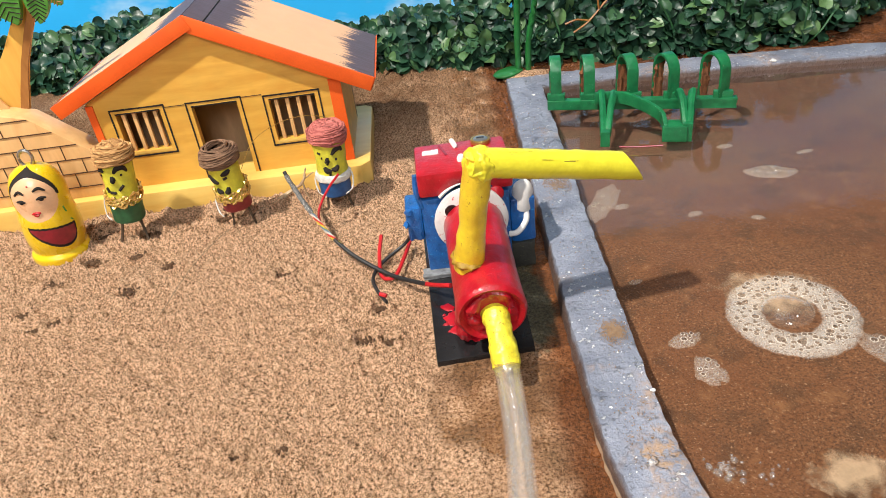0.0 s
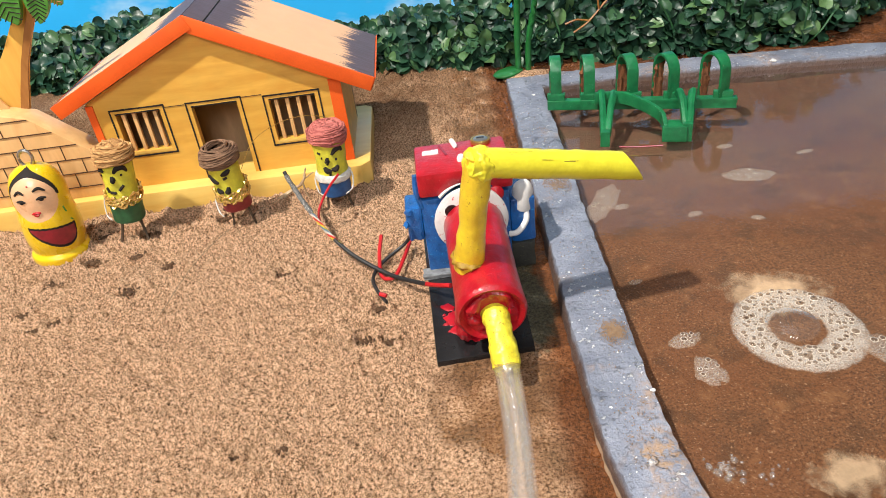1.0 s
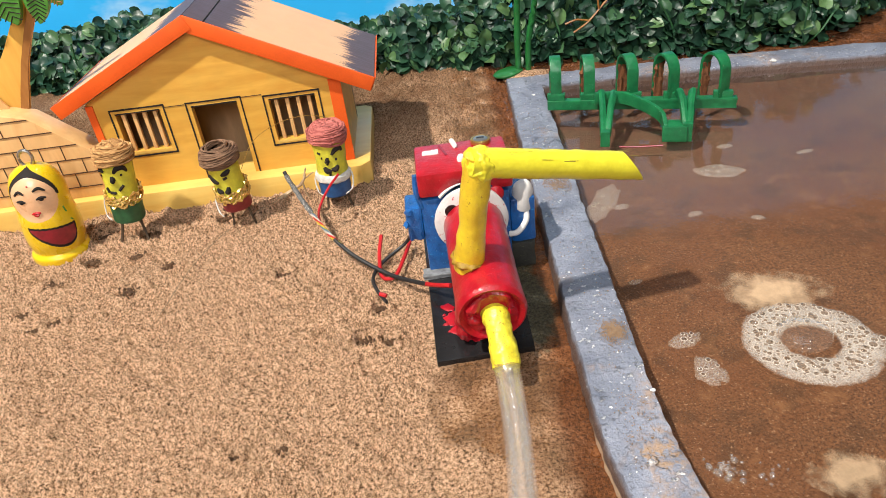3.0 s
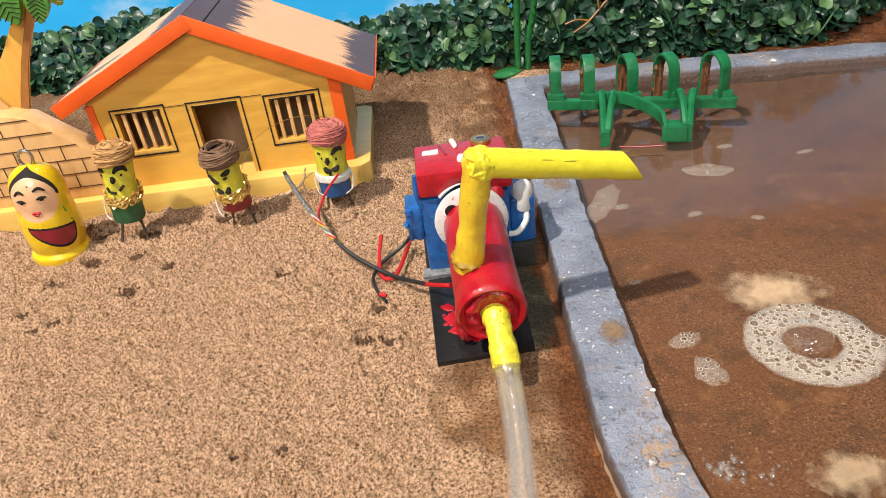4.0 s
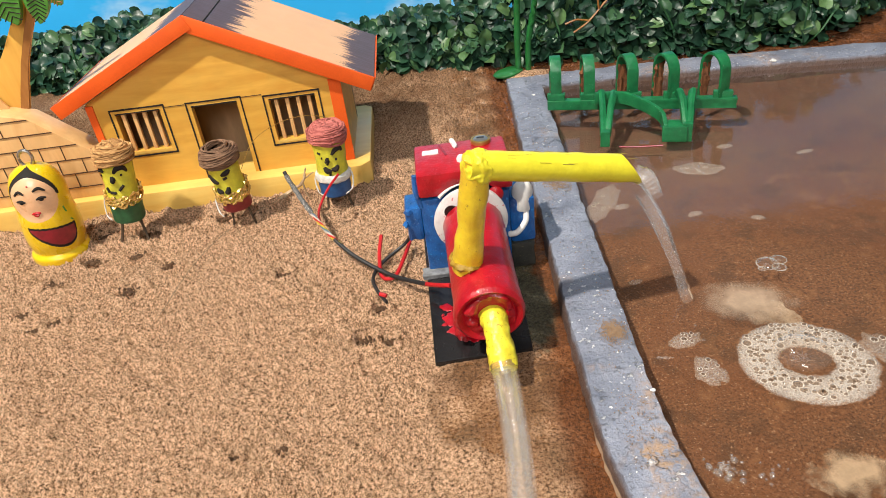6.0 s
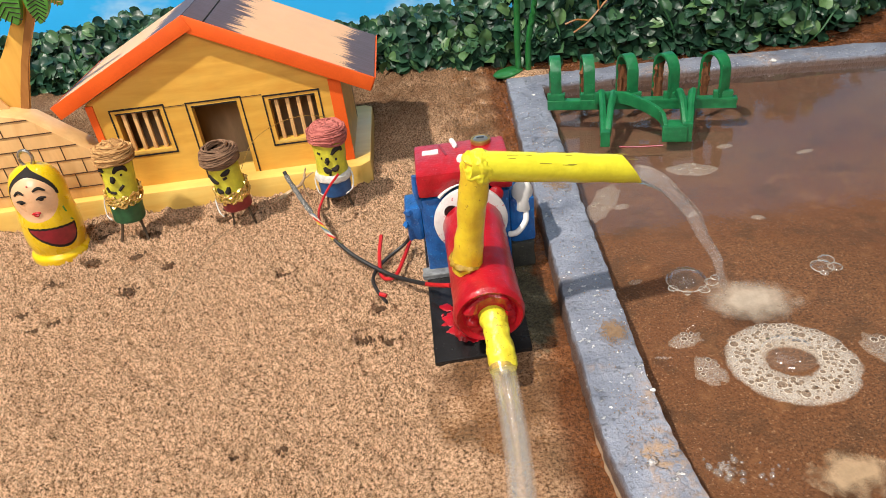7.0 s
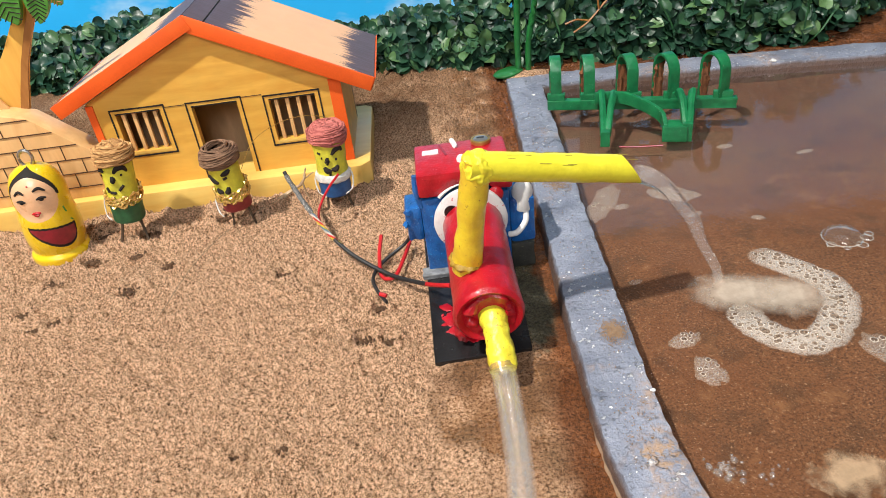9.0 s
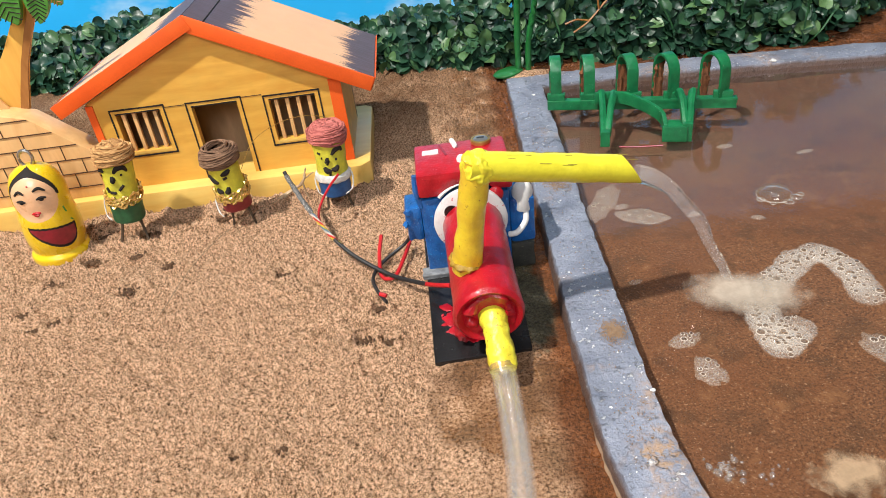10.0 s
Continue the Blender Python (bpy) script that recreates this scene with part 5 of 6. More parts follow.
def build_plough():
    a, b = Vector((0.0740, 0.4010, 0.0128)), Vector((0.1748, 0.3675, 0.0140))
    d = (b - a).normalized()
    back = Vector((-d.y, d.x, 0)).normalized()
    if back.y < 0:
        back = -back
    up = Vector((0, 0, 1))
    m = Matrix((d, back, up)).transposed().to_4x4()
    m.translation = a
    n = (b - a).length
    part("beam", roughen(box((0, -0.0025, -0.0032), (n, 0.0030, 0.0028), m), 2, 0.0004, 260), GREEN, plough, "thick green cross beam", bevel=0.0006)
    for i, u in enumerate((0.0052, 0.0245, 0.0490, 0.0715, 0.0985)):
        spot = m @ Vector((u, 0, 0))
        phi = math.atan2(spot.x, spot.y)
        skew = (0.05, 0.15, 0.4, 0.55, 0.68)[i]
        bx = -skew * math.cos(phi) + math.sqrt(1 - skew * skew) * math.sin(phi)
        by = skew * math.sin(phi) + math.sqrt(1 - skew * skew) * math.cos(phi)
        hm = Matrix((Vector((by, -bx, 0)), Vector((bx, by, 0)), up)).transposed().to_4x4()
        hm.translation = spot
        pts = []
        for k in range(19):
            s = math.pi * k / 18
            yy = 0.0082 - 0.0082 * math.cos(s)
            zz = 0.0030 + 0.0142 + 0.0088 * math.sin(s) if 0 < k < 18 else 0.0030 + 0.0135
            pts.append((yy, zz))
        pts = [(0.0, 0.0)] + pts + [(0.0168, 0.006), (0.0172, -0.004)]
        bm = bmesh.new()
        rows = []
        w = 0.0032
        for j, (yy, zz) in enumerate(pts):
            p, q = pts[max(j - 1, 0)], pts[min(j + 1, len(pts) - 1)]
            t = Vector((q[0] - p[0], q[1] - p[1])).normalized()
            nn = Vector((-t.y, t.x)) * 0.0008
            rows.append([bm.verts.new(hm @ Vector((sx * w, yy + sn * nn.x, zz + sn * nn.y))) for sx, sn in ((-1, -1), (1, -1), (1, 1), (-1, 1))])
        for r0, r1 in zip(rows, rows[1:]):
            for k in range(4):
                bm.faces.new((r0[k], r0[(k + 1) % 4], r1[(k + 1) % 4], r1[k]))
        bm.faces.new(rows[0][::-1])
        bm.faces.new(rows[-1])
        bmesh.ops.recalc_face_normals(bm, faces=bm.faces)
        tine = part("tine", bm, GREEN, plough, "green hooped tine", bevel=0.0002)
        lug = box((u - 0.0052, -0.0014, 0.0022), (u + 0.0052, 0.0022, 0.0065), m)
        part("lug", roughen(lug, 2, 0.0005, 500), GREEN, tine, bevel=0.0004)
        # mud caked on the far leg
        bm = roughen(box((-0.0026, 0.0152, -0.002), (0.0026, 0.0170, 0.0185), hm), 7, 0.0016, 620)
        part("caked_mud", bm, RUST, tine, "rusty mud caked on the hoop")
    # hitch: two forked legs and the bent yoke between
    for x, y in ((0.0972, 0.3530), (0.1405, 0.3465)):
        foot = Vector((x, y + 0.003, 0.0090 if x < 0.12 else 0.0108))
        near = m.inverted() @ foot
        topp = m @ Vector((near.x - 0.001, -0.004, 0.008))
        for off in (-0.0022, 0.0022):
            part("hitch_leg", tube([topp + d * off * 1.6, topp.lerp(foot, 0.5) + d * off + up * 0.004, foot + d * off * 0.5], lambda t: 0.0023 - 0.0004 * t, 8, None, True, 0.0007, 400), GREEN, plough)
        part("hitch_foot", box((-0.0026, -0.0026, 0.0030 - foot.z), (0.0026, 0.0026, 0.003), Matrix.Translation(foot) @ m.to_3x3().to_4x4()), GREEN, plough, bevel=0.0006)
    yoke = smooth_path([m @ Vector((0.0280, -0.0045, 0.0052)), m @ Vector((0.0420, -0.0060, 0.0060)), m @ Vector((0.0520, -0.0110, 0.0050)), Vector((0.1295, 0.3620, 0.0140)), Vector((0.1290, 0.3510, 0.0095))], 7)
    bm = bmesh.new()
    rows = []
    for j, q in enumerate(yoke):
        t = (yoke[min(j + 1, len(yoke) - 1)] - yoke[max(j - 1, 0)]).normalized()
        s = t.cross(up).normalized() * 0.0011
        rows.append([bm.verts.new(q + s * ss + up * uu) for ss, uu in ((-1, -0.0035), (1, -0.0035), (1, 0.0035), (-1, 0.0035))])
    for r0, r1 in zip(rows, rows[1:]):
        for k in range(4):
            bm.faces.new((r0[k], r0[(k + 1) % 4], r1[(k + 1) % 4], r1[k]))
    bm.faces.new(rows[0][::-1])
    bm.faces.new(rows[-1])
    bmesh.ops.recalc_face_normals(bm, faces=bm.faces)
    part("yoke", bm, GREEN, plough, "bent green yoke plate", bevel=0.0003)
    part("yoke_plate", box((-0.0065, -0.0050, -0.0060), (0.0065, 0.0055, 0.0030), Matrix.Translation((0.1345, 0.3525, 0.0095)) @ m.to_3x3().to_4x4()), GREEN, plough, bevel=0.0008)


build_plough()

# ---- hedge of plastic leaves ----
hedge = thing("hedge", (0, 0.55, 0.0), "dense hedge of glossy dark green plastic leaves", "hedge")


def leaf_verts(length, width, cup, seed):
    rng = random.Random(seed)
    rows, grid = 6, []
    for i in range(rows + 1):
        t = i / rows
        w = width * math.sin(math.pi * min(0.985, 0.06 + 0.93 * t ** 0.85)) ** 0.5
        bend = cup * math.sin(t * 2.2) * length
        row = []
        for s in (-1, -0.5, 0, 0.5, 1):
            row.append(Vector((s * w, t * length, bend + abs(s) ** 1.5 * width * 0.35 + rng.uniform(-1, 1) * 0.0002)))
        grid.append(row)
    return grid


def leaf_mesh(name, length, width, cup, seed):
    grid = leaf_verts(length, width, cup, seed)
    me = bpy.data.meshes.new(name)
    verts = [v for row in grid for v in row]
    faces = [(i * 5 + k, i * 5 + k + 1, (i + 1) * 5 + k + 1, (i + 1) * 5 + k) for i in range(6) for k in range(4)]
    me.from_pydata(verts, [], faces)
    me.materials.append(LEAF)
    me.shade_smooth()
    return me


LEAVES = [leaf_mesh("leaf", 0.0092, 0.0048, 0.2, 1), leaf_mesh("leaf", 0.0080, 0.0044, -0.15, 2), leaf_mesh("leaf", 0.0104, 0.0050, 0.32, 3), leaf_mesh("leaf", 0.0068, 0.0037, 0.1, 4)]


def hedge_front(x):
    return float(np.interp(x, [-0.5, -0.31, -0.03, 0.055, 0.145, 0.26, 0.30, 0.34, 0.6], [0.60, 0.578, 0.521, 0.500, 0.478, 0.462, 0.478, 0.512, 0.54]))


def hedge_top(x):
    """The hedge's crest, given at a depth of 0.55 m."""
    return float(np.interp(x, [-0.5, -0.29, -0.26, -0.2, -0.17, -0.1, -0.045, -0.012, 0.02, 0.055, 0.09, 0.2], [0.056, 0.054, 0.056, 0.062, 0.052, 0.04, 0.026, 0.034, 0.037, 0.04, 0.055, 0.06]))


def leaf_pose(rng, far_in):
    x = rng.uniform(-0.5, 0.52)
    yf = hedge_front(x)
    depth = rng.random() ** 1.4 * 0.11 if far_in else rng.random() ** 2 * 0.035
    y = yf + 0.004 + min(depth, 0.64 - yf) + 0.008 * noise.noise(Vector((x * 40, 5, 0)))
    crest = (0.18 - (0.18 - hedge_top(x)) * y / 0.55) * (0.92 + 0.3 * noise.noise(Vector((x * 30, 1, 2))))
    crest = max(0.006, crest * min(1.0, 0.28 + depth / 0.03))
    z = 0.004 + crest * (rng.random() ** (0.8 if far_in else 0.7))
    out = Vector((rng.gauss(0, 0.55), -0.75 + rng.gauss(0, 0.5), 0.75 + rng.gauss(0, 0.5)))
    q = out.to_track_quat("Z", "Y").to_matrix().to_4x4()
    return Matrix.Translation((x, y, z)) @ q @ pose(0, 0, 0, 0, 0, rng.uniform(0, 360))


rng = random.Random(5)
for k in range(300):
    ob = new("leaf", LEAVES[k % 4])
    ob.parent = hedge
    ob.matrix_local = Matrix.Translation(-BASE[hedge.name]) @ leaf_pose(rng, False)
verts, faces = [], []
GRIDS = [leaf_verts(0.0092, 0.0048, 0.2, 1), leaf_verts(0.0080, 0.0044, -0.15, 2), leaf_verts(0.0104, 0.0050, 0.32, 3), leaf_verts(0.0068, 0.0037, 0.1, 4)]
for k in range(7600):
    m = Matrix.Translation(-BASE[hedge.name]) @ leaf_pose(rng, k > 2600)
    n0 = len(verts)
    verts += [m @ v for row in GRIDS[k % 4] for v in row]
    faces += [(n0 + i * 5 + j, n0 + i * 5 + j + 1, n0 + (i + 1) * 5 + j + 1, n0 + (i + 1) * 5 + j) for i in range(6) for j in range(4)]
me = bpy.data.meshes.new("foliage")
me.from_pydata(verts, [], faces)
me.materials.append(LEAF)
me.shade_smooth()
foliage = new("foliage", me)
foliage.parent = hedge
tagged(foliage, "mass of small dark leaves", kind="stuff")
STEM = paint("stem_green", (0.03, 0.12, 0.04), (0.015, 0.06, 0.02), 0.4, 200, 1200, 0.2)
bm = bmesh.new()
for k in range(170):
    x = rng.uniform(-0.48, 0.5)
    y = hedge_front(x) + rng.uniform(0.004, 0.05)
    p = Vector((x, y, 0.0))
    q = p + Vector((rng.uniform(-0.02, 0.02), rng.uniform(-0.012, 0.012), hedge_top(x) * rng.uniform(0.3, 0.8)))
    tube(smooth_path([p, p.lerp(q, 0.5) + Vector((rng.uniform(-0.006, 0.006), rng.uniform(-0.006, 0.006), 0)), q], 4), 0.0007, 5, bm)
tagged(part("twig", bm, STEM, hedge), "thin green plastic twigs", kind="stuff")

stalk = thing("plastic_stalks", (0.0715, 0.478, 0.003), "two upright green plastic stalks on a flat green foot", "artificial plant")
STALKG = paint("stalk_green", (0.02, 0.17, 0.04), (0.01, 0.09, 0.02), 0.3, 160, 1300, 0.2)
part("foot", lathe([(0.0085, 0.0), (0.0088, 0.0012), (0.0075, 0.0024), (0.001, 0.0028)], pose(0.0612, 0.477, 0.0075, 0, -8, 0) @ Matrix.Diagonal((1.2, 0.9, 1, 1)), 28, None, 0.1, 120), STALKG, stalk)
part("stem", tube(smooth_path([(0.0683, 0.476, 0.006), (0.0684, 0.476, 0.03), (0.0695, 0.4755, 0.06), (0.071, 0.475, 0.1)], 6), 0.0021, 10, None, True, 0.0004, 300), STALKG, stalk)
part("stem", tube(smooth_path([(0.0752, 0.4765, 0.006), (0.0762, 0.476, 0.03), (0.0816, 0.4755, 0.058), (0.088, 0.475, 0.1)], 6), 0.0021, 10, None, True, 0.0004, 300), STALKG, stalk)

# ---- floating foam, bubbles, silt, falling water ----


def dome_mesh(material):
    bm = bmesh.new()
    bmesh.ops.create_uvsphere(bm, u_segments=20, v_segments=12, radius=1.0)
    bmesh.ops.delete(bm, geom=[v for v in bm.verts if v.co.z < -0.3], context="VERTS")
    me = bpy.data.meshes.new("bubble")
    bm.to_mesh(me)
    bm.free()
    me.materials.append(material)
    me.shade_smooth()
    return me


def rimmed_mesh():
    """A dark clear bubble with the pale ring of froth that holds it."""
    bm = tube([Vector((math.cos(a), math.sin(a), 0.02)) for a in np.linspace(0, 2 * math.pi, 19)], 0.13, 6, None, caps=False)
    for f in bm.faces:
        f.material_index = 1
    dome = bmesh.ops.create_uvsphere(bm, u_segments=16, v_segments=8, radius=0.94)["verts"]
    bmesh.ops.delete(bm, geom=[v for v in dome if v.co.z < -0.1], context="VERTS")
    me = bpy.data.meshes.new("bubble")
    bm.to_mesh(me)
    bm.free()
    me.materials.append(PORE)
    me.materials.append(FOAMRIM)
    me.shade_smooth()
    return me


PORE_DOME, FILM_DOME, PEARL_DOME = rimmed_mesh(), dome_mesh(BUBBLE), dome_mesh(PEARL)


def bubble(parent, x, y, z, r, flat=0.6, mesh=None):
    ob = new("bubble", mesh or PORE_DOME)
    ob.parent = parent
    ob.matrix_local = Matrix.Translation((x, y, z)) @ Matrix.Diagonal((r, r, r * flat, 1))
    ob.visible_shadow = False
    return ob


def foam_clump(seed, radius, bubbles, label="cream-white bubbly foam floating on brown water", sx=1.0, sy=1.0, turn=0.0, rough=0.2, material=None):
    ob = thing("foam_patch", (0, 0, 0), label, "foam", group="foam on the pond")
    film = part("foam", blob_disc(radius, seed, 0.0006 + 0.00006 * (seed % 5), rough, sx, sy, turn), material or FOAM, ob)
    film.visible_shadow = False
    r = random.Random(seed)
    c, s = math.cos(turn), math.sin(turn)
    laid = []
    for k in range(bubbles * 6):
        if len(laid) == bubbles:
            break
        a, d = r.uniform(0, 6.28), radius * math.sqrt(r.random()) * 0.76
        big = (r.uniform(0.0012, 0.0019) if not laid and seed % 3 == 0 else r.uniform(0.0007, 0.0011) if len(laid) < 5 else r.uniform(0.00032, 0.0006)) * min(1.0, radius / 0.006)
        x, y = d * math.cos(a) * sx, d * math.sin(a) * sy
        x, y = x * c - y * s, x * s + y * c
        if all(math.hypot(x - u, y - v) > big + w for u, v, w in laid):
            laid.append((x, y, big))
            bubble(ob, x, y, 0.0007, big, 0.5)
    return ob


W = 0.0035
CLUMPS = [foam_clump(k, 0.0072 + 0.0007 * math.sin(k * 2.1), 12) for k in range(26)]
CENTRE = thing("big_bubble", (0, 0, 0), "large clear bubble in the middle of the foam", "bubble")
bubble(CENTRE, 0, 0, 0, 0.0098, 0.42, FILM_DOME)
RAFT = thing("bubble_cluster", (0, 0, 0), "three clear bubbles joined on the water", "bubbles", group="bubble clusters")
RAFT_B = thing("bubble_cluster", (0, 0, 0), "one large and some small clear bubbles on water", "bubbles", group="bubble clusters")
for ob, spec in ((RAFT, ((0, 0, 0.0042), (0.0055, -0.0012, 0.003), (0.0012, -0.0045, 0.0026), (-0.0045, -0.001, 0.0014))),
                 (RAFT_B, ((0, 0, 0.0078), (0.0082, -0.0045, 0.0024), (0.003, -0.0080, 0.0021), (-0.0075, -0.0028, 0.0018), (0.011, -0.0025, 0.0016), (-0.004, -0.0075, 0.0013)))):
    for x, y, r in spec:
        bubble(ob, x, y, 0, r, 0.55, FILM_DOME)
        rim = new("rim", bpy.data.meshes.new("rim"))
        bm = tube([Vector((math.cos(a), math.sin(a), 0)) * r * 1.01 + Vector((x, y, 0.0002)) for a in np.linspace(0, 2 * math.pi, 24)], 0.00020, 6, None, False, 0.0003, 600)
        bm.to_mesh(rim.data)
        bm.free()
        rim.data.materials.append(RIMFILM)
        rim.parent = ob
DRIFT = foam_clump(31, 0.0085, 10, "pale flat foam patch drifting on the pond", 1.45, 0.8, -0.3, 0.25, THINFOAM)
for seed, x, y, r, sx, sy, turn, nb in ((41, 0.0803, 0.2950, 0.0088, 0.70, 2.1, -0.50, 9), (42, 0.0825, 0.1915, 0.0048, 1.3, 0.8, 0.2, 5), (43, 0.0852, 0.1745, 0.0052, 1.0, 1.4, 0.1, 9),
                                        (44, 0.0871, 0.2885, 0.0030, 1.3, 0.7, 0.2, 2), (45, 0.1455, 0.1730, 0.0075, 0.8, 1.4, 0.2, 6), (46, 0.0760, 0.2290, 0.0024, 1.3, 0.7, 0.2, 1),
                                        (47, 0.1905, 0.3190, 0.0030, 1.6, 0.6, 0.1, 0), (48, 0.1420, 0.2640, 0.0024, 1.3, 0.7, -0.2, 0), (49, 0.1560, 0.3360, 0.0030, 1.4, 0.7, 0.1, 0), (50, 0.1170, 0.2740, 0.0026, 1.5, 0.8, 0.3, 0)):
    ob = foam_clump(seed, r, nb, "thin fleck of pale foam on the water", sx, sy, turn, 0.35, THINFOAM)
    ob.location = (x, y, W - 0.0003)
beads = thing("bubble_cluster", (0, 0, 0), "tiny clear bubbles gathered by the kerb", "bubbles", group="bubble clusters")
beads.location = (0.0735, 0.1345, W)
r = random.Random(77)
for k in range(40):
    far = k > 27
    bubble(beads, r.gauss(0, 0.0024) + 0.0115 * far, r.gauss(0, 0.0024) - 0.0045 * far, 0, r.uniform(0.0005, 0.0013) * (0.7 if far else 1), 0.8, PEARL_DOME)

SILTS = []
for x, y, rx, name in ((0.1260, 0.2140, 1.7, "silt_cloud"), (0.1105, 0.1285, 0.9, "silt_cloud")):
    bm = blob_disc(0.016 * rx, 60 + int(x * 1000), 0.0012, 0.2, 1.15, 0.7, -0.35)
    ob = part(name, bm, SILT if rx < 1 else WIDESILT, None)
    ob.location = (x, y, 0.0006)
    SILTS.append(tagged(ob, "pale beige silt stirred up in the shallow water", "silt"))

PLUME = part("splash_froth", blob_disc(0.021, 71, 0.0011, 0.25, 1.1, 0.72, -0.12), FROTH, None)
PLUME_B = part("splash_froth", blob_disc(0.020, 75, 0.0010, 0.3, 1.15, 0.75, 0.1), FROTH, None)
tagged(PLUME_B, "milky beige froth spreading from the splash into the foam", "froth")
tagged(PLUME, "milky beige froth where the water jet lands", "froth")

jet = []
SEGS = 20


def jet_point(u, reach, drift):
    """The jet's middle line: 0 at the pipe's mouth, 1 at the water."""
    reach, drift = reach - 0.0044, drift - 0.0135
    p0 = Vector((0.0716, 0.2211, 0.0575))
    fall = 0.011 * reach / 0.042
    return p0 + Vector((reach * u, drift * u, -fall * u - (0.0545 - fall) * u * u))


def jet_width(u):
    return 0.0033 - 0.0011 * min(1, u * 1.3) + 0.0002 * math.sin(13 * u)


for k in range(SEGS):
    a, b = k / SEGS, (k + 1) / SEGS
    half = (jet_point(b, 0.0425, 0.0115) - jet_point(a, 0.0425, 0.0115)).length * 0.505
    shift = 0.0055 * k
    path = [Vector((0, 0, half * u + shift)) for u in np.linspace(-1, 1, 7)]
    bm = tube(path, lambda u: jet_width(a + (b - a) * u), 20, None, False)
    for v in bm.verts:
        v.co += Vector((v.co.x, v.co.y, 0)) * 0.06 * math.sin(5 * math.atan2(v.co.y, v.co.x))
    ob = part("water_slug", bm, STREAM, None)
    ob.visible_shadow = False
    jet.append(tagged(ob, "clear length of the water jet from the outlet pipe", "water jet", group="water jet pieces"))

SPLASH = []
r = random.Random(33)
for x, y in ((0.0806, 0.2100), (0.0843, 0.2125), (0.0897, 0.2095), (0.0915, 0.2070), (0.0790, 0.2195), (0.0868, 0.2210), (0.0940, 0.2225), (0.0985, 0.2240), (0.0765, 0.2160), (0.0835, 0.1985), (0.0915, 0.1985), (0.0750, 0.1920)):
    bm = bmesh.new()
    bmesh.ops.create_icosphere(bm, subdivisions=3, radius=0.0010, matrix=pose(0, 0, 0, 0, 0, r.uniform(-40, 40)) @ Matrix.Diagonal((r.uniform(1.2, 3.6), 0.6, 0.5, 1)))
    ob = part("water_drop", roughen(bm, 0, 0.0009, 700), STREAM, None)
    ob.visible_shadow = False
    SPLASH.append((tagged(ob, "clear splash of water on the pond", "splash", group="splashes"), x, y))

GRAIN = paint("sand_grain", (0.38, 0.25, 0.15), (0.22, 0.13, 0.075), 0.85, 600, 2500, 0.2)
# ---- loose bits: sand spilt on the kerb, plaster chips ----
r = random.Random(90)
for x, y, sx, sy, count in ((0.0604, 0.3100, 0.0050, 0.0042, 800), (0.0575, 0.1953, 0.0022, 0.0028, 1100), (0.0535, 0.1500, 0.004, 0.010, 200), (0.0610, 0.3600, 0.006, 0.03, 200), (0.0560, 0.2400, 0.006, 0.04, 200)):
    bm = bmesh.new()
    for k in range(count):
        gx, gy = r.gauss(0, sx), r.gauss(0, sy)
        if abs(gx) < 0.0068:
            q = r.uniform(0.00012, 0.00027)
            bmesh.ops.create_icosphere(bm, subdivisions=1, radius=q, matrix=Matrix.Translation((x + gx, y + gy, 0.0084 + 0.0004 * r.random())) @ pose(0, 0, 0, r.uniform(0, 90), r.uniform(0, 90), 0) @ Matrix.Diagonal((1.2, 0.9, 0.8, 1)))
    tagged(part("spilt_sand", bm, GRAIN, None, smooth=False), "loose sand grains spilt on the kerb", "sand", kind="stuff")
# damp crumbs kicked up in the small pits, coloured dark for the pits' shade
r = random.Random(91)
bm = bmesh.new()
for dx, dy, size in DENTS:
    for k in range(60):
        a, d = r.uniform(0, 6.28), abs(r.gauss(0, 0.75)) * size
        gx, gy = dx + d * math.cos(a), dy + d * math.sin(a) * 0.8
        q = r.uniform(0.0003, 0.0008)
        bmesh.ops.create_icosphere(bm, subdivisions=1, radius=q, matrix=Matrix.Translation((gx, gy, max(sand_height(gx, gy) + q * 0.5, 0.0002))) @ pose(0, 0, 0, r.uniform(0, 90), r.uniform(0, 90), 0) @ Matrix.Diagonal((1.3, 0.9, 0.8, 1)))
CRUMB = paint("shaded_damp_crumbs", (0.13, 0.066, 0.030), (0.045, 0.020, 0.009), 0.9, 700, 2400, 0.8, 0.0006)
tagged(part("damp_sand", bm, CRUMB, None, smooth=False), "damp sand crumbs coloured dark for the shade in the small pits", "sand", kind="stuff")
heap = part("sand_heap", roughen(blob_disc(0.012, 88, 0.0042, 0.4, 1.4, 0.6), 0, 0.0007, 700), SAND, None)
heap.location = (0.0755, 0.4730, 0.0050)
tagged(heap, "small dry sand heap behind the kerb corner", "sand", kind="stuff")
thread = thing("red_thread", (0.115, 0.349, 0.0035), "thin red thread floating between the plough's legs", "thread")
part("strand", tube(smooth_path([(0.1035, 0.3505, 0.0038), (0.1130, 0.3475, 0.0038), (0.1260, 0.3450, 0.0040)], 6), 0.0005, 6), MAROON, thread)
dry = thing("dry_sprig", (0.13, 0.5, 0.004), "dry orange-brown sprig among the green leaves", "twig")
for q in (((0.110, 0.4900, 0.0260), (0.121, 0.4900, 0.0330), (0.135, 0.4930, 0.0460)), ((0.121, 0.4900, 0.0330), (0.112, 0.4890, 0.0350), (0.104, 0.4890, 0.0330)), ((0.128, 0.4910, 0.0400), (0.127, 0.4905, 0.0470), (0.126, 0.4900, 0.0560))):
    part("stalk", tube(smooth_path(q, 6), 0.0007, 6), EDGEWOOD, dry)
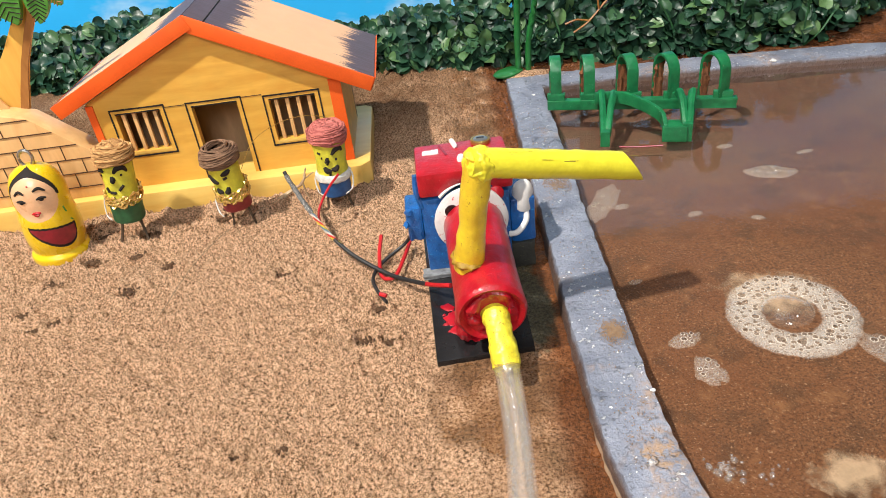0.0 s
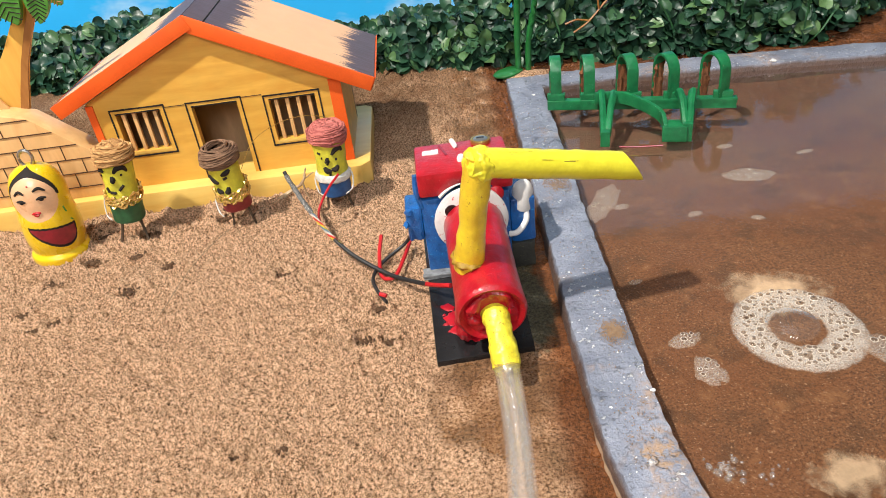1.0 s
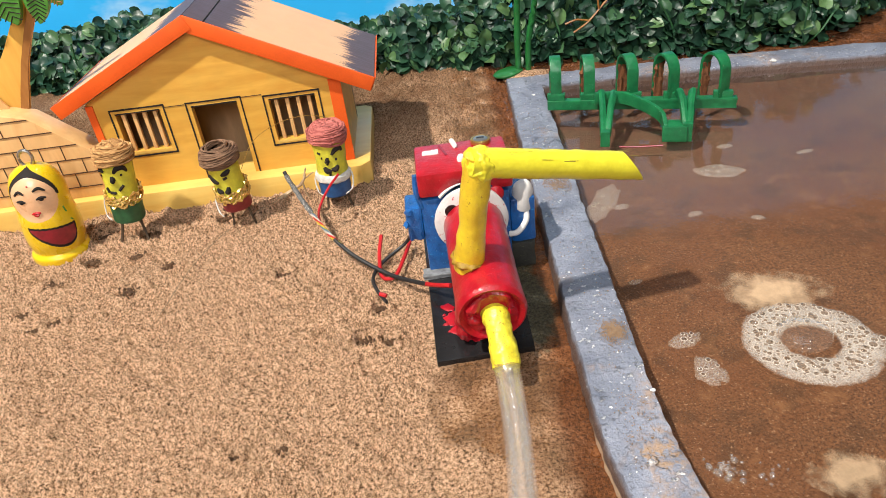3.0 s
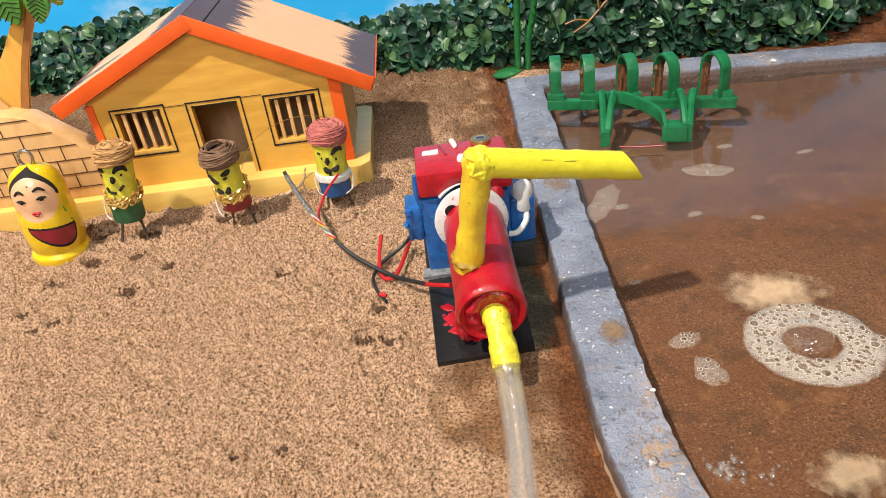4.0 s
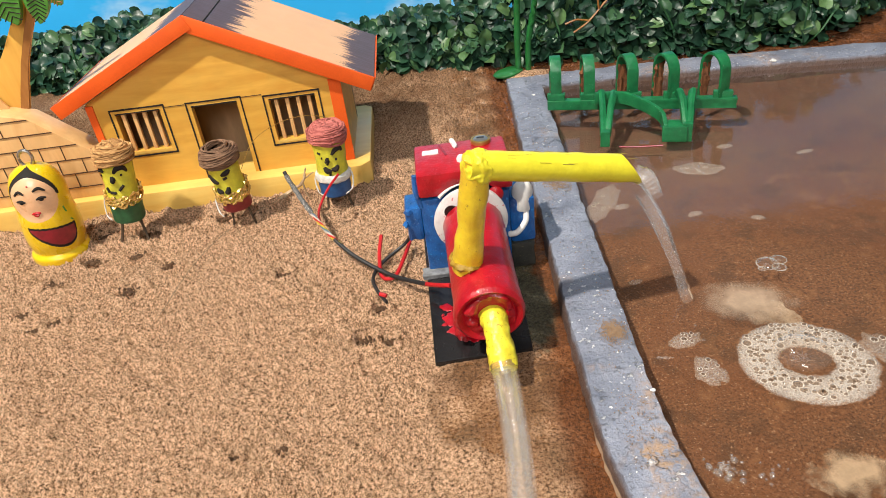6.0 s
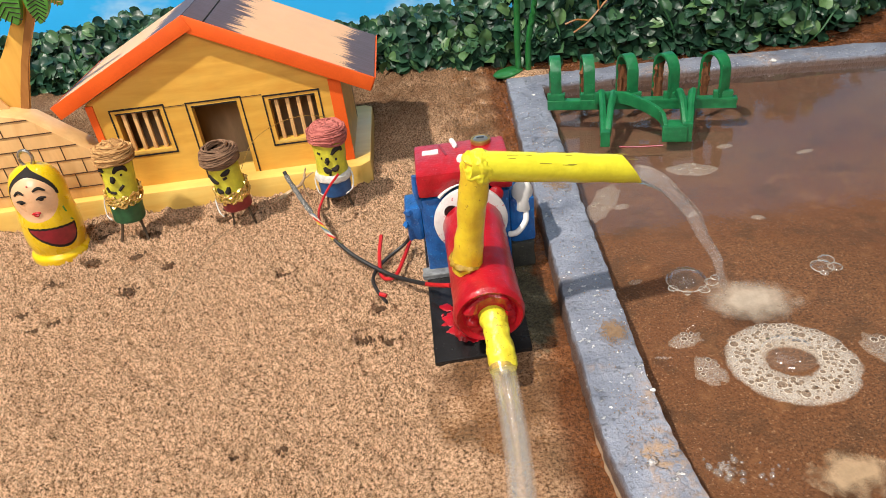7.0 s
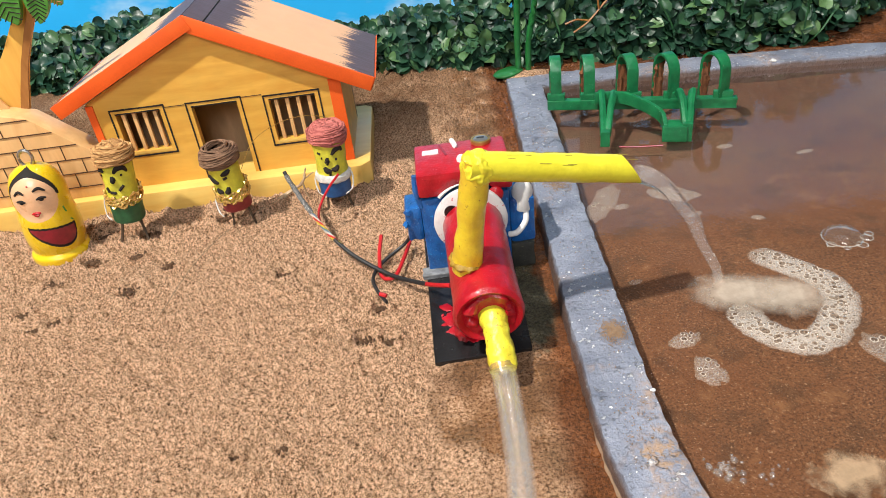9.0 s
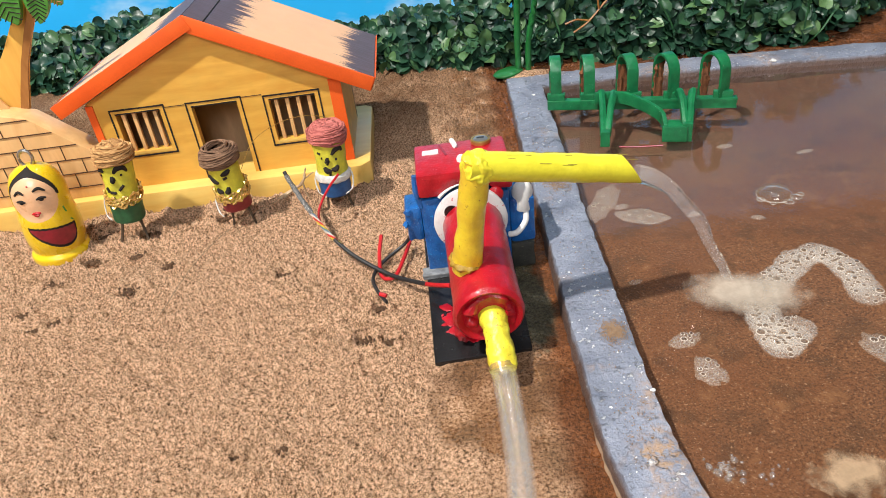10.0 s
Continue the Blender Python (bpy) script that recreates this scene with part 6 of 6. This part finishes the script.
for x, y, r in ((0.0618, 0.1642, 0.0008), (0.2278, 0.4350, 0.0018), (0.0705, 0.4300, 0.001)):
    bm = bmesh.new()
    bmesh.ops.create_icosphere(bm, subdivisions=2, radius=r, matrix=Matrix.Diagonal((1.2, 0.9, 0.5, 1)))
    ob = part("plaster_chip", roughen(bm, 0, r * 0.5, 900), WHITE, None)
    ob.location = (x, y, 0.0084)
    tagged(ob, "white chip of plaster on the kerb", "chip", group="plaster chips")

# ---- what moves ----


def resample(points, n, closed):
    p = [Vector((x, y, 0)) for x, y in points]
    if closed:
        p.append(p[0])
    d = [0.0]
    for a, b in zip(p, p[1:]):
        d.append(d[-1] + (b - a).length)
    out = []
    for i in range(n):
        s = d[-1] * (i / n if closed else i / (n - 1))
        out.append((float(np.interp(s, d, [q.x for q in p])), float(np.interp(s, d, [q.y for q in p]))))
    return out


def foam_ring(cx, cy, a, b, turn):
    """Twenty-six places round an ellipse, from the back, clockwise."""
    out = []
    for k in range(26):
        w = math.pi / 2 - 2 * math.pi * (k + 0.5) / 26 + 0.3
        x, y = a * math.cos(w), b * math.sin(w)
        out.append((cx + x * math.cos(turn) - y * math.sin(turn), cy + x * math.sin(turn) + y * math.cos(turn)))
    return out


def jet_pose(k, reach, drift, out):
    """Slug k when the jet is out (1) or still waits in the pipe (0)."""
    u = (k + 0.5) / SEGS
    if out:
        q, d = jet_point(u, reach, drift), jet_point(u + 0.02, reach, drift) - jet_point(u - 0.02, reach, drift)
    else:
        way = Vector((0.0567, 0.0128, -0.0156)).normalized()
        q, d = Vector((0.0716, 0.221, 0.0597)) - way * (0.010 + 0.034 * (1 - u)), way
    return Matrix.Translation(q) @ d.normalized().to_track_quat("Z", "Y").to_matrix().to_4x4() @ Matrix.Translation((0, 0, -0.0055 * k))


def motions():
    # the pump settles a little as it starts
    pivot = Matrix.Translation((0.012, 0.272, 0.05))
    rest = Matrix.Translation(BASE[pump.name])

    def settle(f):
        return pivot @ pose(0, 0, 0, 0.85 * f, 0, -0.7 * f) @ pivot.inverted() @ rest
    walk(pump, [(0, settle(0)), (5.2, settle(0)), (5.5, settle(0.5)), (6.2, settle(0.85)), (7.5, settle(1)), (10, settle(1))])
    hrest = Matrix.Translation(BASE[hose.name])
    walk(hose, [(0, hrest), (5.2, hrest), (5.5, hrest @ pose(0, 0, 0, -0.5, 0, 0.5)), (7.5, hrest @ pose(0, 0, 0, -1.0, 0, 1.2)), (10, hrest @ pose(0, 0, 0, -1.0, 0, 1.2))])

    # foam: a ring that drifts, is caught by the jet, opens and curls
    lines = FOAM_LINES()
    for k, ob in enumerate(CLUMPS):
        rows = []
        for t, pts in lines:
            x, y = pts[k]
            rows.append((t, pose(x, y, W - 0.0002 + 0.00006 * (k % 4), 0, 0, 25 * math.sin(k) + 6 * t)))
        walk(ob, rows)
    walk(CENTRE, [(t, pose(x, y, z)) for t, x, y, z in BUBBLE_ROWS])
    for ob, rows in ((RAFT, RAFT_ROWS), (RAFT_B, RAFT_B_ROWS), (DRIFT, DRIFT_ROWS)):
        walk(ob, [(t, pose(x, y, z, 0, 0, a)) for t, x, y, z, a in rows])
    silt = SILTS[0].location.copy()
    walk(SILTS[0], [(0, pose(*silt)), (5.2, pose(*silt)), (5.5, pose(silt.x + 0.002, silt.y - 0.001, silt.z - 0.0022)), (6.6, pose(silt.x + 0.004, silt.y - 0.002, silt.z - 0.008)), (10, pose(silt.x + 0.004, silt.y - 0.002, silt.z - 0.009))])
    walk(PLUME_B, [(t, pose(x, y, z)) for t, x, y, z in PLUME_B_ROWS])
    walk(PLUME, [(t, pose(x, y, z, 0, 0, a)) for t, x, y, z, a in PLUME_ROWS])

    # splashes leap when the jet falters
    for k, (ob, x, y) in enumerate(SPLASH):
        near = k < 5
        rows = [(0, pose(x, y, -0.008)), (5.35, pose(x, y, -0.006))]
        if near:
            rows.append((5.48, pose(x, y, W + 0.0004)))
        rows += [(5.75, pose(x + 0.001, y, -0.005)), (8.33, pose(x, y, -0.005)), (8.46, pose(x, y, W + 0.0006)), (8.56, pose(x - 0.001, y, W + 0.0001)), (8.75, pose(x - 0.002, y, -0.005)), (10, pose(x, y, -0.008))]
        walk(ob, rows)

    # the jet: slugs wait in the pipe, spurt, dribble, then run; each with a small flutter
    for k, ob in enumerate(jet):
        rows = [(0, jet_pose(k, 0.04, 0.01, 0)), (5.05, jet_pose(k, 0.04, 0.01, 0)), (5.18, jet_pose(k, 0.03, 0.01, 1 if k < 5 else 0)), (5.3, jet_pose(k, 0.041, 0.004, 1)), (5.4, jet_pose(k, 0.0255, 0.013, 1)),
                (5.5, jet_pose(k, 0.007, 0.016, 1)), (5.6, jet_pose(k, 0.003, 0.018, 1)), (5.75, jet_pose(k, 0.0, 0.014, 1 if k < 7 else 0)), (6.1, jet_pose(k, 0.024, 0.008, 1))]
        for i in range(14):
            t = 6.8 + 0.1 * i
            rows.append((t, jet_pose(k, 0.0415 + 0.0022 * math.sin(9 * t) + 0.0008 * math.sin(31 * t + k), 0.0135 + 0.0005 * math.sin(23 * t + 2 * k), 1)))
        rows += [(8.2, jet_pose(k, 0.031, 0.0137, 1)), (8.3, jet_pose(k, 0.010, 0.010, 1)), (8.4, jet_pose(k, 0.0, 0.020, 1)), (8.5, jet_pose(k, 0.042, 0.0155, 1))]
        for i in range(15):
            t = 8.6 + 0.1 * i
            rows.append((t, jet_pose(k, 0.0412 + 0.0022 * math.sin(9 * t) + 0.0008 * math.sin(31 * t + k), 0.0135 + 0.0005 * math.sin(23 * t + 2 * k), 1)))
        walk(ob, rows)


def FOAM_LINES():
    out = []
    out.append((0, foam_ring(0.1246, 0.1973, 0.0166, 0.0174, -0.402)))
    out.append((1, foam_ring(0.123, 0.1897, 0.0161, 0.0165, -0.394)))
    out.append((2.5, foam_ring(0.1235, 0.1827, 0.0163, 0.0154, -0.376)))
    out.append((4, foam_ring(0.124, 0.1814, 0.0162, 0.0153, -0.372)))
    out.append((5.2, foam_ring(0.124, 0.1814, 0.0162, 0.0153, -0.372)))
    out.append((5.5, foam_ring(0.1213, 0.1753, 0.0162, 0.0142, -0.353)))
    out.append((6.2, foam_ring(0.1171, 0.1727, 0.0153, 0.0139, -0.361)))
    out.append((7, foam_ring(0.113, 0.1735, 0.0149, 0.0139, -0.364)))
    out.append((7.5, foam_ring(0.1066, 0.1765, 0.0141, 0.0131, -0.371)))
    out.append((8.0, foam_ring(0.1028, 0.1906, 0.0125, 0.0147, -0.421)))
    out.append((8.5, resample([(0.1181, 0.217), (0.1239, 0.2101), (0.1294, 0.2035), (0.1265, 0.1955), (0.1198, 0.1904), (0.1119, 0.1888), (0.1066, 0.1931), (0.1044, 0.2002), (0.1135, 0.2017), (0.1196, 0.1987)], 26, False)))
    out.append((9.0, resample([(0.1315, 0.234), (0.1379, 0.2254), (0.1448, 0.2167), (0.1472, 0.2068), (0.1422, 0.1956), (0.1322, 0.1846), (0.1223, 0.1811), (0.1152, 0.185), (0.1094, 0.1925), (0.1083, 0.1994)], 26, False)))
    out.append((9.5, resample([(0.1495, 0.1974), (0.144, 0.1969), (0.1491, 0.2082), (0.1486, 0.2197), (0.1432, 0.2291), (0.1344, 0.223), (0.1254, 0.2134), (0.1159, 0.2046), (0.1108, 0.1955), (0.1149, 0.1866), (0.122, 0.1805), (0.1295, 0.1761)], 26, False)))
    out.append((10.0, resample([(0.1559, 0.203), (0.1577, 0.2118), (0.1576, 0.2236), (0.1533, 0.233), (0.1441, 0.231), (0.1344, 0.223), (0.1252, 0.2154), (0.1174, 0.2079), (0.1141, 0.1981), (0.1128, 0.1886), (0.1132, 0.1808), (0.1226, 0.1898)], 26, False)))
    return out


BUBBLE_ROWS = [(0, 0.1236, 0.1995, 0.0035), (1, 0.1216, 0.1919, 0.0035), (2.5, 0.123, 0.1865, 0.0035), (4, 0.1232, 0.1852, 0.0035), (5.2, 0.1229, 0.1847, 0.0035), (5.5, 0.1208, 0.179, 0.0035), (6.2, 0.1182, 0.1777, 0.0035), (7, 0.1137, 0.1777, 0.0035), (7.5, 0.1065, 0.1806, 0.0035), (8, 0.1031, 0.1971, 0.0035), (8.3, 0.112, 0.2055, 0.002), (8.5, 0.115, 0.2048, -0.006), (10, 0.115, 0.2048, -0.02)]
RAFT_ROWS = [(0, 0.1265, 0.2256, -0.012, 0), (5.35, 0.1262, 0.225, -0.006, 0), (5.5, 0.1262, 0.2250, 0.0035, 0), (5.7, 0.1279, 0.2319, 0.0035, 20), (6.8, 0.1412, 0.2175, 0.0035, 40), (7, 0.1491, 0.2228, 0.0035, 60), (7.2, 0.1572, 0.2229, 0.0035, 64), (7.5, 0.1648, 0.2252, 0.0035, 70), (8, 0.1731, 0.2316, 0.0035, 85), (8.3, 0.1838, 0.2314, 0.0035, 100), (10, 0.2098, 0.23, 0.0035, 120)]
RAFT_B_ROWS = [(0, 0.0984, 0.2321, -0.014, 0), (6.3, 0.0984, 0.2321, -0.008, 0), (6.7, 0.0984, 0.2321, 0.0035, 10), (6.8, 0.0984, 0.2321, 0.0035, 10), (7.0, 0.0954, 0.2252, 0.0035, 10), (7.25, 0.128, 0.2238, 0.0035, 10), (7.5, 0.1304, 0.2235, 0.0035, 10), (7.8, 0.1362, 0.2266, 0.0035, 12), (8, 0.1422, 0.2272, 0.0035, 15), (8.2, 0.1548, 0.2288, 0.0035, 15), (8.3, 0.1640, 0.2325, 0.0035, 15), (8.5, 0.1651, 0.2332, 0.0035, 15), (9, 0.1669, 0.2407, 0.0035, 12), (9.5, 0.1638, 0.2605, 0.0035, 8), (10, 0.1569, 0.2809, 0.0035, 0)]
DRIFT_ROWS = [(0, 0.1656, 0.3025, 0.0035, 0), (0.5, 0.1589, 0.3032, 0.0035, 0), (1, 0.1547, 0.3026, 0.0035, 4), (1.5, 0.1499, 0.3046, 0.0035, 4), (2, 0.1468, 0.3067, 0.0035, 0), (2.5, 0.1452, 0.3084, 0.0035, 0), (4, 0.1382, 0.3124, 0.0035, 0), (5, 0.1364, 0.3136, 0.0035, 0), (5.5, 0.1358, 0.315, 0.0035, 0), (7, 0.1309, 0.3152, 0.0035, 0), (7.5, 0.1279, 0.3141, 0.0035, 0), (8, 0.1232, 0.3073, 0.0035, -6), (8.5, 0.1199, 0.2997, 0.0035, -8), (9, 0.1139, 0.2938, 0.0035, -10), (9.5, 0.1034, 0.2843, 0.0035, -10), (10, 0.0937, 0.2773, 0.0035, -10)]
PLUME_B_ROWS = [(0, 0.122, 0.206, -0.02), (8.2, 0.122, 0.206, -0.012), (8.55, 0.1232, 0.2080, 0.0040), (9, 0.1272, 0.2077, 0.0041), (9.5, 0.1195, 0.2098, 0.0041), (10, 0.1188, 0.2105, 0.0041)]
PLUME_ROWS = [(0, 0.1159, 0.2118, -0.02, 0), (5.2, 0.1159, 0.2118, -0.012, 0), (5.33, 0.1156, 0.2112, 0.0034, 0), (5.48, 0.1170, 0.2108, 0.0004, 0), (5.8, 0.1180, 0.2103, -0.001, 0), (6.1, 0.1131, 0.2106, 0.0022, 0), (6.8, 0.1137, 0.2069, 0.0039, 0), (7.5, 0.1137, 0.2098, 0.0043, 0), (8, 0.1143, 0.2104, 0.0043, 0), (8.3, 0.1147, 0.2103, 0.0039, 0), (8.5, 0.1153, 0.2105, 0.0043, 5), (9, 0.1106, 0.2123, 0.0043, 0), (9.5, 0.1091, 0.2126, 0.0043, 0), (10, 0.1094, 0.2133, 0.0043, 0)]

motions()
